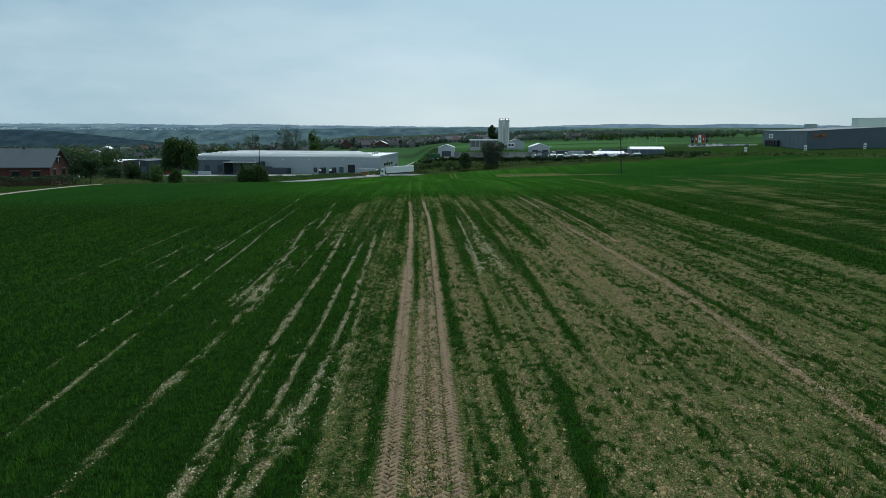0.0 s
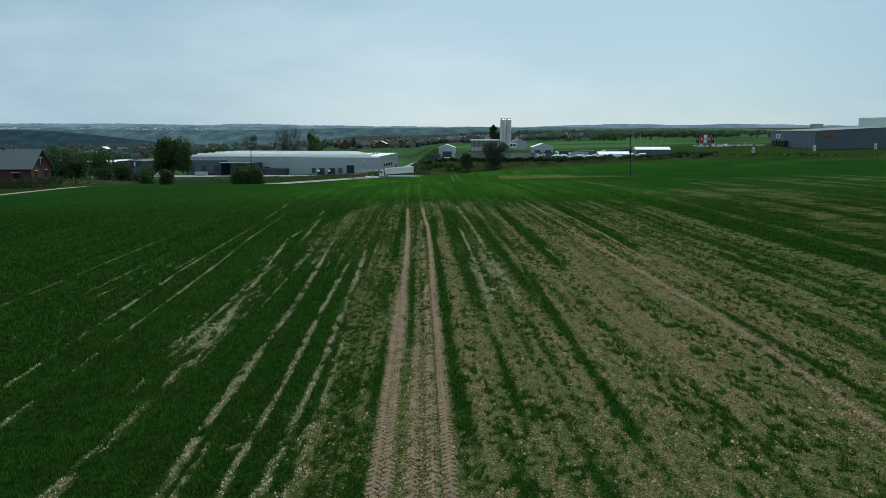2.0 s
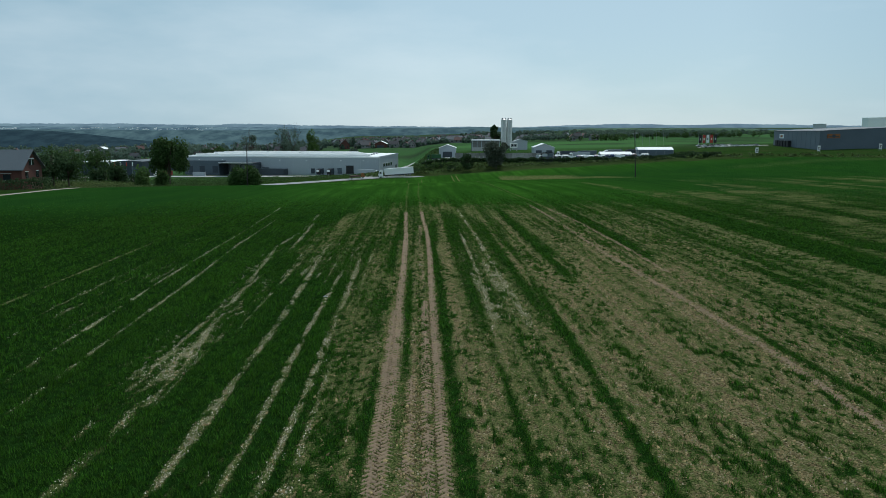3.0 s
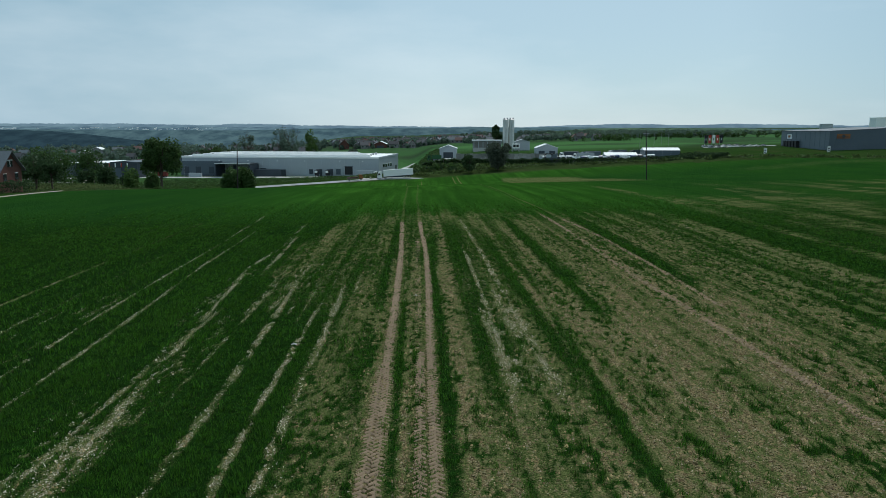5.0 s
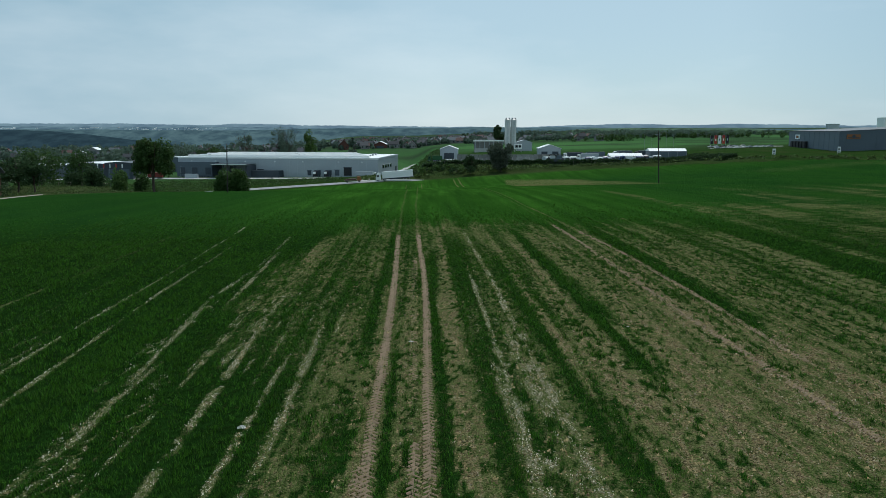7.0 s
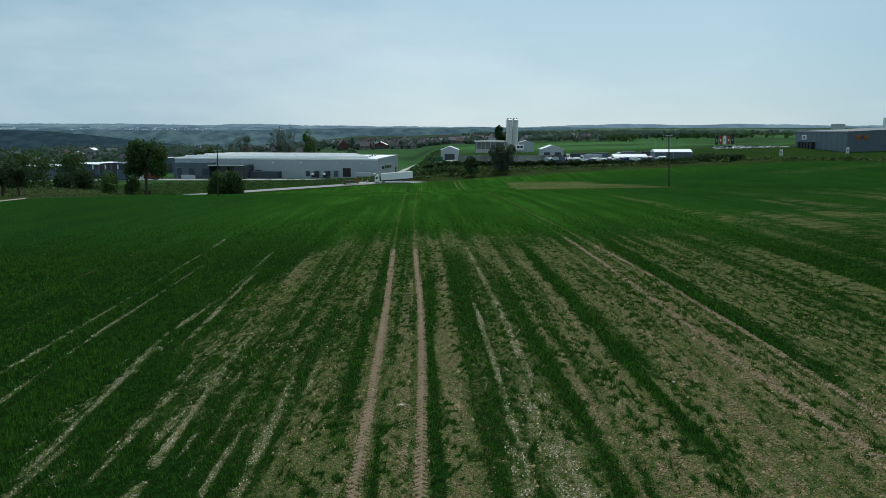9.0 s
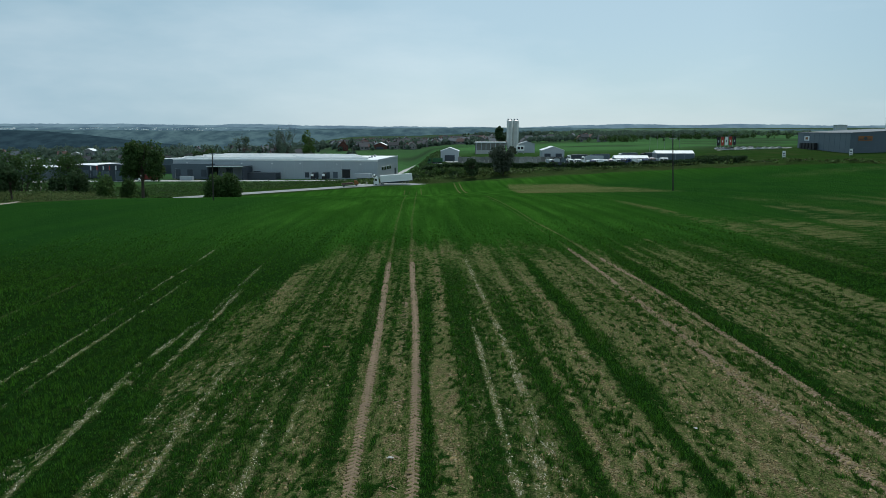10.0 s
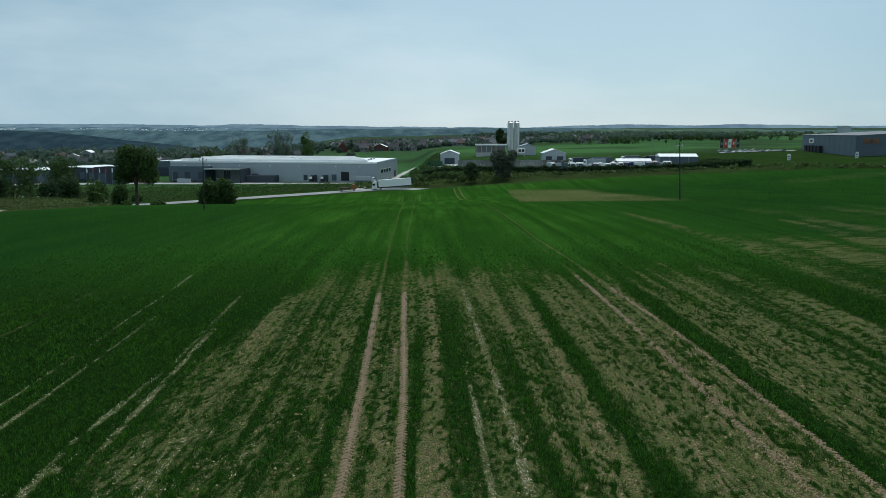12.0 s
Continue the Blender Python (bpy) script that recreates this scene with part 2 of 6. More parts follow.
# closed lanes of crop in the thin ground: x at the start, x at the end, half width, y from, y to, strength
CLOSED_MIDDLE = ((1.95, 2.3, 0.27, 36, 62, 0.95), (2.3, 2.5, 0.25, 58, 104, 0.95), (2.5, 2.6, 0.22, 104, 122, 0.6), (-1.65, -1.6, 0.4, 20, 35, 0.75),
                 (-1.35, -1.3, 0.2, 36, 50, 0.7), (-1.65, -1.55, 0.4, 52, 66, 0.65), (-1.3, -1.25, 0.36, 72, 120, 0.7), (0.1, 0.2, 0.18, 42, 76, 0.65),
                 (0.3, 0.45, 0.24, 80, 122, 0.6), (3.6, 3.7, 0.25, 22, 34, 0.75), (4.3, 4.4, 0.2, 34, 48, 0.75), (4.9, 6.2, 0.34, 14, 31, 0.9))
CLOSED_RIGHT = ((7.9, 9.1, 0.27, 33, 70, 0.85), (9.85, 9.85, 0.4, 53, 64, 0.6), (12.0, 12.4, 0.50, 68, 122, 1.0), (11.8, 12.0, 0.3, 26, 42, 0.45),
                (20.4, 21.3, 0.62, 74, 126, 1.0), (22.5, 22.6, 0.4, 40, 66, 0.5), (26.3, 26.6, 0.5, 46, 72, 0.7), (28.6, 28.8, 0.45, 52, 110, 0.5),
                (15.2, 15.3, 0.28, 44, 118, 0.45), (30.5, 30.5, 0.6, 42, 122, 0.45), (24.4, 24.4, 0.3, 70, 122, 0.4), (9.5, 9.6, 0.3, 76, 122, 0.55),
                (13.9, 14.0, 0.25, 56, 90, 0.4), (10.5, 10.6, 0.22, 34, 58, 0.45), (18.6, 18.7, 0.25, 72, 120, 0.4), (6.6, 6.7, 0.18, 36, 50, 0.5))
# bare lanes, in the same order
BARE = ((-2.6, -2.2, 0.5, 14, 50, 0.62), (-3.0, -2.6, 0.85, 53, 84, 0.62), (2.5, 3.0, 0.32, 14, 58, 0.85), (3.05, 3.6, 0.40, 57, 92, 0.92),
        (3.6, 3.95, 0.3, 90, 124, 0.85), (8.7, 9.0, 0.13, 54, 102, 0.7), (10.9, 11.3, 0.55, 70, 86, 0.7), (1.05, 1.05, 0.26, 68, 102, 0.75),
        (0.72, 0.92, 0.30, 12, 66, 0.9), (0.02, 0.10, 0.2, 12, 40, 0.9), (-8.6, -8.6, 0.5, 97, 116, 0.7), (-5.6, -5.6, 0.5, 94, 120, 0.7), (-4.0, -3.6, 0.4, 86, 118, 0.7),
        (8.9, 8.9, 0.25, 84, 120, 0.7), (14.6, 14.6, 0.4, 22, 46, 0.5), (10.0, 10.0, 0.5, 20, 44, 0.5))


def cover(x, y):
    """How closely the crop stands (0 bare to 1 closed), and how pale and sandy bare ground is."""
    x, y = np.asarray(x, float), np.asarray(y, float)
    grain = 0.5 * smooth_noise(x, y, 0.24, 1.8, 12) + 0.5 * smooth_noise(x, y, 0.30, 0.5, 13)
    lengthways = 0.45 * smooth_noise(x, y, 0.6, 8.0, 11) + 0.55 * grain
    drill = smooth_noise(x, y, 0.21, 45.0, 19)
    blotch = smooth_noise(x, y, 3.0, 5.0, 14)
    wave = x + 0.20 * (smooth_noise(x * 0, y, 1, 14.0, 15) - 0.5)
    ragged = 12 * (smooth_noise(x, y, 0.55, 400, 16) - 0.5) + 11 * (smooth_noise(x, y, 2.6, 400, 36) - 0.5) + 8 * (smooth_noise(x, y, 0.7, 3.0, 37) - 0.5)
    end = ramp(y + ragged, 114, 134)       # where the closed crop begins
    tuft = 0.24 * smooth_noise(x, y, 0.42, 0.75, 38) + 0.76 * smooth_noise(x, y, 0.16, 0.32, 39)
    clump = ramp(tuft, 0.55, 0.62) * (0.62 + 0.38 * ramp(smooth_noise(x, y, 1.3, 9, 40), 0.25, 0.65))
    rows = 0.40 * smooth_noise(wave, y, 1.15, 60, 17) + 0.60 * smooth_noise(wave, y, 0.40, 26, 35)
    # the thin, stony right half
    level = bend(y, (20, 0.58), (34, 0.66), (52, 0.84), (72, 0.86), (92, 0.82), (126, 0.76)) + 0.10 * ramp(wave, 8.5, 10) * (1 - ramp(wave, 12, 19)) * (1 - ramp(y, 70, 95))
    level = level - 0.20 * ramp(wave, 17, 25) - 0.07 * ramp(wave, 12.6, 13.4) * (1 - ramp(wave, 16, 17)) * ramp(y, 70, 84)
    thin = level * ramp(wave, 1.2, 2.4) * (1 - ramp(wave, 33.6, 34.9)) * (1 - end)
    # between and beside the wheel ruts
    thin = np.maximum(thin, bend(y, (20, 0.74), (60, 0.74), (100, 0.62)) * ramp(wave, -1.5, -0.9) * (1 - ramp(wave, 2.0, 3.0)) * (1 - end))
    thin = np.maximum(thin, bend(y, (40, 0.62), (56, 0.80)) * ramp(wave, -3.9, -3.0) * (1 - ramp(wave, -1.4, -1.0)) * (1 - ramp(y, 66, 84)))
    # the thin patch left of the ruts
    edge = bend(y, (62, -4.4), (74, -9.8), (92, -10.8), (106, -9.8), (124, -7.2)) + 2.4 * (smooth_noise(x * 0, y, 1, 5, 43) - 0.5)
    patch = bend(y, (62, 0.16), (78, 0.26), (92, 0.46), (120, 0.62)) * ramp(wave, edge - 1.0, edge + 1.6) * ramp(y + 0.6 * ragged, 58, 78)
    thin = np.maximum(thin, patch * (1 - ramp(wave, -1.4, -0.9)) * (1 - end))
    # the green wedge that opens right of the ruts
    wedge = ramp(wave, 3.5, 4.1) * (1 - ramp(wave, bend(y, (60, 8.3), (104, 8.0), (122, 6.8)), bend(y, (60, 9.0), (104, 8.8), (122, 7.6)))) * ramp(y + 0.5 * ragged, 46, 58) * (1 - ramp(y, 112, 126))
    thin = thin * (1 - 0.76 * wedge * (1 - 0.42 * ramp(wave, 5.5, 6.2) * (1 - ramp(wave, 7.5, 8.0))))
    # further thin strips to the right
    bands = ramp(smooth_noise(x, y, 1.9, 90, 24), 0.35, 0.65)
    reach = 150 + 40 * np.maximum(ramp(x, 55, 63), ramp(x, 37.5, 38.5) * (1 - ramp(x, 40.5, 42)))
    thin = np.maximum(thin, (0.14 + 0.30 * bands) * ramp(x, 38.2, 39.2) * (1 - ramp(x, 105, 130)) * (1 - ramp(y, reach - 12, reach + 10)) * (0.7 + 0.5 * blotch))
    thin = np.maximum(thin, 0.56 * ramp(x - 0.09 * (y - 237), 26.5, 29) * (1 - ramp(x, 58, 68)) * ramp(y + 0.55 * (x - 28), 230, 240) * (1 - ramp(y + 0.78 * (x - 37), 322, 338)) * (0.70 + 0.55 * smooth_noise(x, y, 11, 20, 44)))
    thin = np.maximum(thin, 0.22 * ramp(x, 112, 122) * ramp(y, 276, 282) * (1 - ramp(y, 292, 300)))
    for i, (a, b, half, y0, y1, k) in enumerate(BARE):
        cx = a + (b - a) * np.clip((y - y0) / (y1 - y0), 0, 1)
        m = np.abs(wave - cx) < 2.4 * half + 0.2
        if m.any():
            thin[m] = np.maximum(thin[m], k * lane(wave[m], y[m], cx[m], half, y0, y1, 300 + 5 * i))
    close = 1 - 0.85 * ramp(y, 140, 200)
    thin = thin * (1.0 + close * (1.15 * (rows - 0.5) + 0.50 * (lengthways - 0.5) + 0.25 * (blotch - 0.5) + 0.85 * (drill - 0.5)))
    thin = thin * (1 - bend(y, (30, 0.74), (55, 0.90)) * clump * close)
    for i, (a, b, half, y0, y1, k) in enumerate(CLOSED_MIDDLE + CLOSED_RIGHT):
        cx = a + (b - a) * np.clip((y - y0) / (y1 - y0), 0, 1)
        m = np.abs(wave - cx) < 2.4 * half + 0.2
        if m.any():
            v = k * lane(wave[m], y[m], cx[m], half, y0, y1, 500 + 5 * i, 4.0) * np.clip(0.35 + 1.3 * lengthways[m] + 0.3 * (tuft[m] - 0.5), 0, 1.15)
            thin[m] = thin[m] * (1 - np.clip(v, 0, 1))
    c = 1 - np.clip(thin, 0, 1)
    c = c - 0.08 * blotch * (1 - thin)
    # sandy streaks among the closed crop: middle line, half width, y from, y to, strength
    pale = np.zeros_like(x)
    mottle = 0.5 * smooth_noise(x, y, 0.16, 0.42, 53) + 0.5 * smooth_noise(x, y, 0.34, 1.1, 54)
    gaps = np.clip((0.45 * grain + 0.55 * mottle - 0.29) * 4.0, 0, 1)
    outer = ((bend(y, (35, -17.3), (53, -17.9), (71, -18.6), (105, -19.2), (120, -19.6), (146, -21.0)), 0.22, 26, 132, 0.85),
             (bend(y, (26, -14.8), (48, -15.6), (71, -16.3), (90, -17.2), (115, -17.6)), 0.20, 12, 112, 0.85),
             (-26.5 + 0 * y, 0.26, 54, 122, 0.75), (-33.4 + 0 * y, 0.24, 58, 96, 0.5), (-29.0 + 0 * y, 0.2, 66, 110, 0.4), (-22.6 + 0 * y, 0.16, 60, 118, 0.35))
    inner = ((bend(y, (28, -10.8), (39, -10.5), (47, -10.4), (58, -11.1), (70, -11.6)), 0.34, 16, 70, 0.95), (-11.7 + 0 * y, 0.22, 42, 66, 0.7), (-9.9 + 0 * y, 0.16, 42, 58, 0.5),
             (bend(y, (68, -11.8), (77, -12.2), (87, -12.9), (99, -12.3), (119, -12.7)), 0.25, 70, 120, 1.0), (bend(y, (84, -11.2), (104, -11.9)), 0.20, 86, 108, 0.9),
             (bend(y, (21, -7.2), (39, -7.45), (58, -7.3), (70, -7.6), (88, -8.0)), 0.25, 14, 88, 1.0), (-6.9 + 0 * y, 0.16, 22, 36, 0.7),
             (bend(y, (21, -5.8), (39, -5.4), (58, -5.35), (72, -5.2)), 0.20, 14, 72, 0.85), (bend(y, (21, -5.1), (29, -4.4), (45, -4.0), (75, -4.15)), 0.25, 16, 78, 0.95),
             (-3.4 + 0 * y, 0.14, 14, 50, 0.55), (-9.3 + 0 * y, 0.18, 56, 84, 0.55), (-6.1 + 0 * y, 0.16, 68, 82, 0.5))
    right = ((bend(y, (56, 5.05), (68, 5.3), (83, 5.5), (95, 5.35)), 0.20, 56, 96, 0.95), (bend(y, (56, 6.9), (92, 6.9), (103, 6.7), (125, 6.5)), 0.23, 56, 122, 1.0),
             (6.35 + 0 * y, 0.42, 62, 76, 0.8), (5.0 + 0 * y, 0.35, 55, 72, 0.7), (33.0 + 0 * y, 0.3, 50, 118, 0.4))
    for i, (mid, half, y0, y1, k) in enumerate(outer + inner + right):
        m = np.abs(wave - mid) < 2.6 * half + 0.2
        slim = 0.56 if i < 6 else 0.68
        if m.any():
            ym = y[m]
            here = ramp(smooth_noise(np.full_like(ym, i * 3.1), ym, 1, 4.0, 700 + i), 0.10, 0.45)
            pale[m] = np.maximum(pale[m], min(1, 1.15 * k) * lane(wave[m], ym, mid[m], slim * half, y0, y1, 600 + 4 * i, 5.0) * gaps[m] * (1 - 0.35 * ramp(ym, 74, 110)) * (0.45 + 0.55 * here) * (1 - 0.75 * (mid[m] < -9) * (1 - ramp(ym, 20, 33))))
    pale = np.maximum(pale, 1.1 * np.exp(-((wave + 4.75) / 0.62) ** 2 - ((y - 25.0) / 2.6) ** 2) * gaps)
    pale = np.maximum(pale, 0.9 * np.exp(-((wave + 10.7) / 0.75) ** 2 - ((y - 50.0) / 5.5) ** 2) * gaps)
    speck = np.clip((0.5 * smooth_noise(x, y, 0.35, 1.3, 27) + 0.5 * smooth_noise(x, y, 0.16, 0.35, 28) - 0.56) * 6, 0, 1) * ramp(smooth_noise(x, y, 1.3, 16, 29), 0.35, 0.7)
    pale = np.maximum(pale, 0.8 * speck * ramp(wave, -14, -12) * (1 - 0.6 * ramp(wave, -11, -8)) * (1 - ramp(wave, -4, -2.5)) * ramp(y, 40, 50) * (1 - ramp(y, 84, 98)))
    pale = np.maximum(pale, 0.9 * speck * ramp(wave, 4.2, 4.8) * (1 - ramp(wave, 7.0, 7.6)) * ramp(y, 52, 58) * (1 - ramp(y, 76, 86)))
    pale = np.maximum(pale, 0.7 * speck * ramp(wave, -7, -6) * (1 - ramp(wave, -3.5, -2.5)) * ramp(y, 10, 14) * (1 - ramp(y, 34, 44)))
    faint = ramp(smooth_noise(wave, y, 0.30, 26, 49), 0.62, 0.80) * ramp(0.5 * smooth_noise(x, y, 0.3, 1.4, 50) + 0.5 * grain, 0.42, 0.66)
    pale = np.maximum(pale, 0.50 * faint * ramp(wave, -14, -12) * (1 - ramp(wave, -3.2, -2.2)) * ramp(y, 36, 50) * (1 - ramp(y, 84, 104)) * ramp(smooth_noise(x, y, 4, 14, 51), 0.25, 0.6))
    pale = np.maximum(pale, 0.50 * faint * ramp(wave, -40, -34) * (1 - ramp(wave, -20, -18)) * ramp(y, 40, 60) * (1 - ramp(y, 100, 130)) * ramp(smooth_noise(x, y, 6, 30, 52), 0.5, 0.75))
    c = c * (1 - 0.85 * np.clip(pale, 0, 1))
    # wheel tracks
    run = np.zeros_like(x)
    for i, (cx, half, y0, y1, k) in enumerate(((rut_left(y), bend(y, (20, 0.50), (56, 0.44), (80, 0.28), (110, 0.19)), 5, 136, 0.9), (rut_right(y), bend(y, (20, 0.42), (60, 0.34), (80, 0.27), (110, 0.19)), 5, 136, 0.9),
                                               (0.5 * (rut_left(y) + rut_right(y)), 0.50, 5, 46, 0.72), (rut_far_left(y), 0.24, 16, 130, 0.62), (rut_far_right(y), 0.22, 70, 150, 0.62),
                                               (rut_left(y), 0.24, 130, 330, 0.36), (rut_right(y), 0.24, 130, 330, 0.36), (17.4 + 0 * y, 0.2, 126, 225, 0.30), (rut_far_right(y), 0.2, 140, 225, 0.42),
                                               (16.6 + 0 * y, 0.30, 280, 350, 0.9), (18.6 + 0 * y, 0.30, 280, 350, 0.9), (3.2 + 0 * y, 0.25, 285, 340, 0.6), (-3.0 + 0 * y, 0.25, 285, 340, 0.6))):
        run = np.maximum(run, k * (1 - 0.22 * ramp(y, 70, 100) * (y < 136)) * np.clip(1.3 - np.abs(wave - cx) / half, 0, 1) * ramp(y, y0 - 5, y0 + 5) * (1 - ramp(y, y1 - 5, y1 + 5)))
    c = c * (1 - run * np.clip(1.25 - 0.35 * lengthways - 0.45 * clump, 0, 1))
    return np.clip(c, 0, 1), np.clip(pale * 1.2, 0, 1)


def in_field(x, y):
    """1 on the ploughed field, 0 on the grass and rough land round it."""
    x, y = np.asarray(x, float), np.asarray(y, float)
    left = -84 - 0.145 * np.minimum(y - 150, 83) + np.clip(0.30 * (y - 233), 0, 8)
    return ramp(x, left - 2, left) * (1 - ramp(y, road_y(np.clip(x, -400, 330)) - 16, road_y(np.clip(x, -400, 330)) - 12)) * (1 - ramp(x, 330, 340))


def ground_material():
    m = bpy.data.materials.new("farmland")
    m.use_nodes = True
    n, l = m.node_tree.nodes, m.node_tree.links
    b = n["Principled BSDF"]
    b.inputs["Roughness"].default_value = 0.95
    b.inputs["Specular IOR Level"].default_value = 0.0
    co = n.new("ShaderNodeTexCoord")

    def attr(name):
        a = n.new("ShaderNodeAttribute")
        a.attribute_name = name
        return a.outputs["Fac"]

    def noise_at(scale, detail=3.0, stretch=1.0):
        mp, t = n.new("ShaderNodeMapping"), n.new("ShaderNodeTexNoise")
        mp.inputs["Scale"].default_value = (1, stretch, 1)
        t.inputs["Scale"].default_value, t.inputs["Detail"].default_value = scale, detail
        l.new(co.outputs["Object"], mp.inputs["Vector"])
        l.new(mp.outputs["Vector"], t.inputs["Vector"])
        return t.outputs["Fac"]

    def calc(op, a, b2):
        t = n.new("ShaderNodeMath")
        t.operation = op
        for i, v in enumerate((a, b2)):
            if isinstance(v, (int, float)):
                t.inputs[i].default_value = v
            else:
                l.new(v, t.inputs[i])
        return t.outputs[0]

    def span(v, a, b2, c=0.0, d=1.0):
        t = n.new("ShaderNodeMapRange")
        for k, q in (("From Min", a), ("From Max", b2), ("To Min", c), ("To Max", d)):
            t.inputs[k].default_value = q
        l.new(v, t.inputs["Value"])
        return t.outputs["Result"]

    def blend(f, a, b2):
        t = n.new("ShaderNodeMix")
        t.data_type = "RGBA"
        l.new(f, t.inputs["Factor"])
        for k, v in (("A", a), ("B", b2)):
            if isinstance(v, tuple):
                t.inputs[k].default_value = (*v, 1)
            else:
                l.new(v, t.inputs[k])
        return t.outputs["Result"]

    fine, clod, wide, patch = noise_at(14.0, 4), noise_at(3.5, 5), noise_at(0.12, 3, 0.35), noise_at(0.006, 4)
    grit = n.new("ShaderNodeTexVoronoi")
    grit.inputs["Scale"].default_value, grit.inputs["Randomness"].default_value = 17.0, 1.0
    l.new(co.outputs["Object"], grit.inputs["Vector"])
    tone = n.new("ShaderNodeSeparateColor")
    l.new(grit.outputs["Color"], tone.inputs["Color"])
    soil = blend(span(clod, 0.35, 0.65), (0.145, 0.104, 0.058), (0.352, 0.258, 0.145))
    soil = blend(span(tone.outputs[0], 0.72, 0.80), soil, (0.370, 0.298, 0.182))
    soil = blend(span(tone.outputs[1], 0.70, 0.78), soil, (0.050, 0.043, 0.020))
    soil = blend(span(fine, 0.62, 0.76), soil, (0.275, 0.238, 0.125))
    sand = blend(span(fine, 0.35, 0.62), (0.22, 0.195, 0.12), (0.70, 0.63, 0.48))
    soil = blend(calc("MULTIPLY", attr("pale"), span(calc("ADD", noise_at(24.0, 2), fine), 0.88, 1.08)), soil, sand)
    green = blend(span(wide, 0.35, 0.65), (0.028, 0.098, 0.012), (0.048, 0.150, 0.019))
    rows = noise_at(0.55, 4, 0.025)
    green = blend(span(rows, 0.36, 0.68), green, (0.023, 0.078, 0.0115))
    # Crop runs to a darker blue-green out at both sides of the field.
    green = blend(calc("MULTIPLY", attr("side_tint"), span(wide, 0.25, 0.6, 0.45, 1.0)), green, (0.017, 0.064, 0.0125))
    # Near ground is painted darker as the shade between the crop blades.
    green = blend(attr("blade_shade"), green, blend(span(clod, 0.35, 0.65), (0.007, 0.022, 0.004), (0.017, 0.056, 0.009)))
    rough_cover = calc("ADD", attr("cover"), calc("MULTIPLY", calc("SUBTRACT", clod, 0.5), 0.9))
    rough_cover = calc("ADD", rough_cover, calc("MULTIPLY", calc("SUBTRACT", fine, 0.5), 0.7))
    seedlings = blend(span(tone.outputs[2], 0.3, 0.7), (0.070, 0.100, 0.028), (0.150, 0.172, 0.060))
    soil = blend(calc("MULTIPLY", span(noise_at(7.0, 5, 0.30), 0.24, 0.50), span(rough_cover, -0.14, 0.28)), soil, seedlings)
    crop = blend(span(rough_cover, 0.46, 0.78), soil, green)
    meadow = blend(span(clod, 0.3, 0.7), (0.020, 0.046, 0.010), (0.042, 0.072, 0.020))
    meadow = blend(span(wide, 0.45, 0.7), meadow, (0.042, 0.060, 0.020))
    meadow = blend(span(noise_at(0.05, 6, 2.5), 0.42, 0.62), meadow, (0.022, 0.058, 0.012))
    meadow = blend(calc("MULTIPLY", attr("dry"), span(clod, 0.3, 0.6)), meadow, (0.078, 0.092, 0.038))
    t = n.new("ShaderNodeTexVoronoi")
    t.inputs["Scale"].default_value = 0.0045
    l.new(co.outputs["Object"], t.inputs["Vector"])
    sep = n.new("ShaderNodeSeparateColor")
    l.new(t.outputs["Color"], sep.inputs["Color"])
    # Far greens are blued and lightened in the base colour, as haze.
    country = blend(span(sep.outputs[0], 0.2, 0.8), (0.050, 0.116, 0.042), (0.070, 0.162, 0.056))
    country = blend(span(patch, 0.5, 0.6), country, (0.040, 0.070, 0.034))
    country = blend(attr("wooded"), country, blend(span(clod, 0.4, 0.6), (0.036, 0.062, 0.036), (0.056, 0.088, 0.048)))
    land_colour = blend(attr("country"), meadow, country)
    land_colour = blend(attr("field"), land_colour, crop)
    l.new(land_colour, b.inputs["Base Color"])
    bp = n.new("ShaderNodeBump")
    bp.inputs["Strength"].default_value, bp.inputs["Distance"].default_value = 1.0, 0.12
    l.new(calc("ADD", calc("ADD", clod, calc("MULTIPLY", fine, 0.9)), calc("MULTIPLY", grit.outputs["Distance"], -0.8)), bp.inputs["Height"])
    l.new(bp.outputs["Normal"], b.inputs["Normal"])
    return m


def steps(fine0, fine1, fine, low, high, grow):
    """Coordinates with even fine steps in the middle and growing steps outside."""
    mid = list(np.arange(fine0, fine1 + 1e-6, fine))
    up, d = [mid[-1]], fine
    while up[-1] < high:
        d *= grow
        up.append(up[-1] + d)
    down, d = [mid[0]], fine
    while down[-1] > low:
        d *= grow
        down.append(down[-1] - d)
    return np.array(down[:0:-1] + mid + up[1:])


def mesh_object(name, verts, faces, mat, parent=None):
    me = bpy.data.meshes.new(name)
    verts, faces = np.asarray(verts, np.float32), np.asarray(faces, np.int32)
    k = faces.shape[1]
    me.vertices.add(len(verts))
    me.vertices.foreach_set("co", verts.ravel())
    me.loops.add(faces.size)
    me.loops.foreach_set("vertex_index", faces.ravel())
    me.polygons.add(len(faces))
    me.polygons.foreach_set("loop_start", np.arange(0, faces.size, k, dtype=np.int32))
    me.update(calc_edges=True)
    me.materials.append(mat)
    ob = new(name, me)
    if parent is not None:
        ob.parent = parent
    return ob


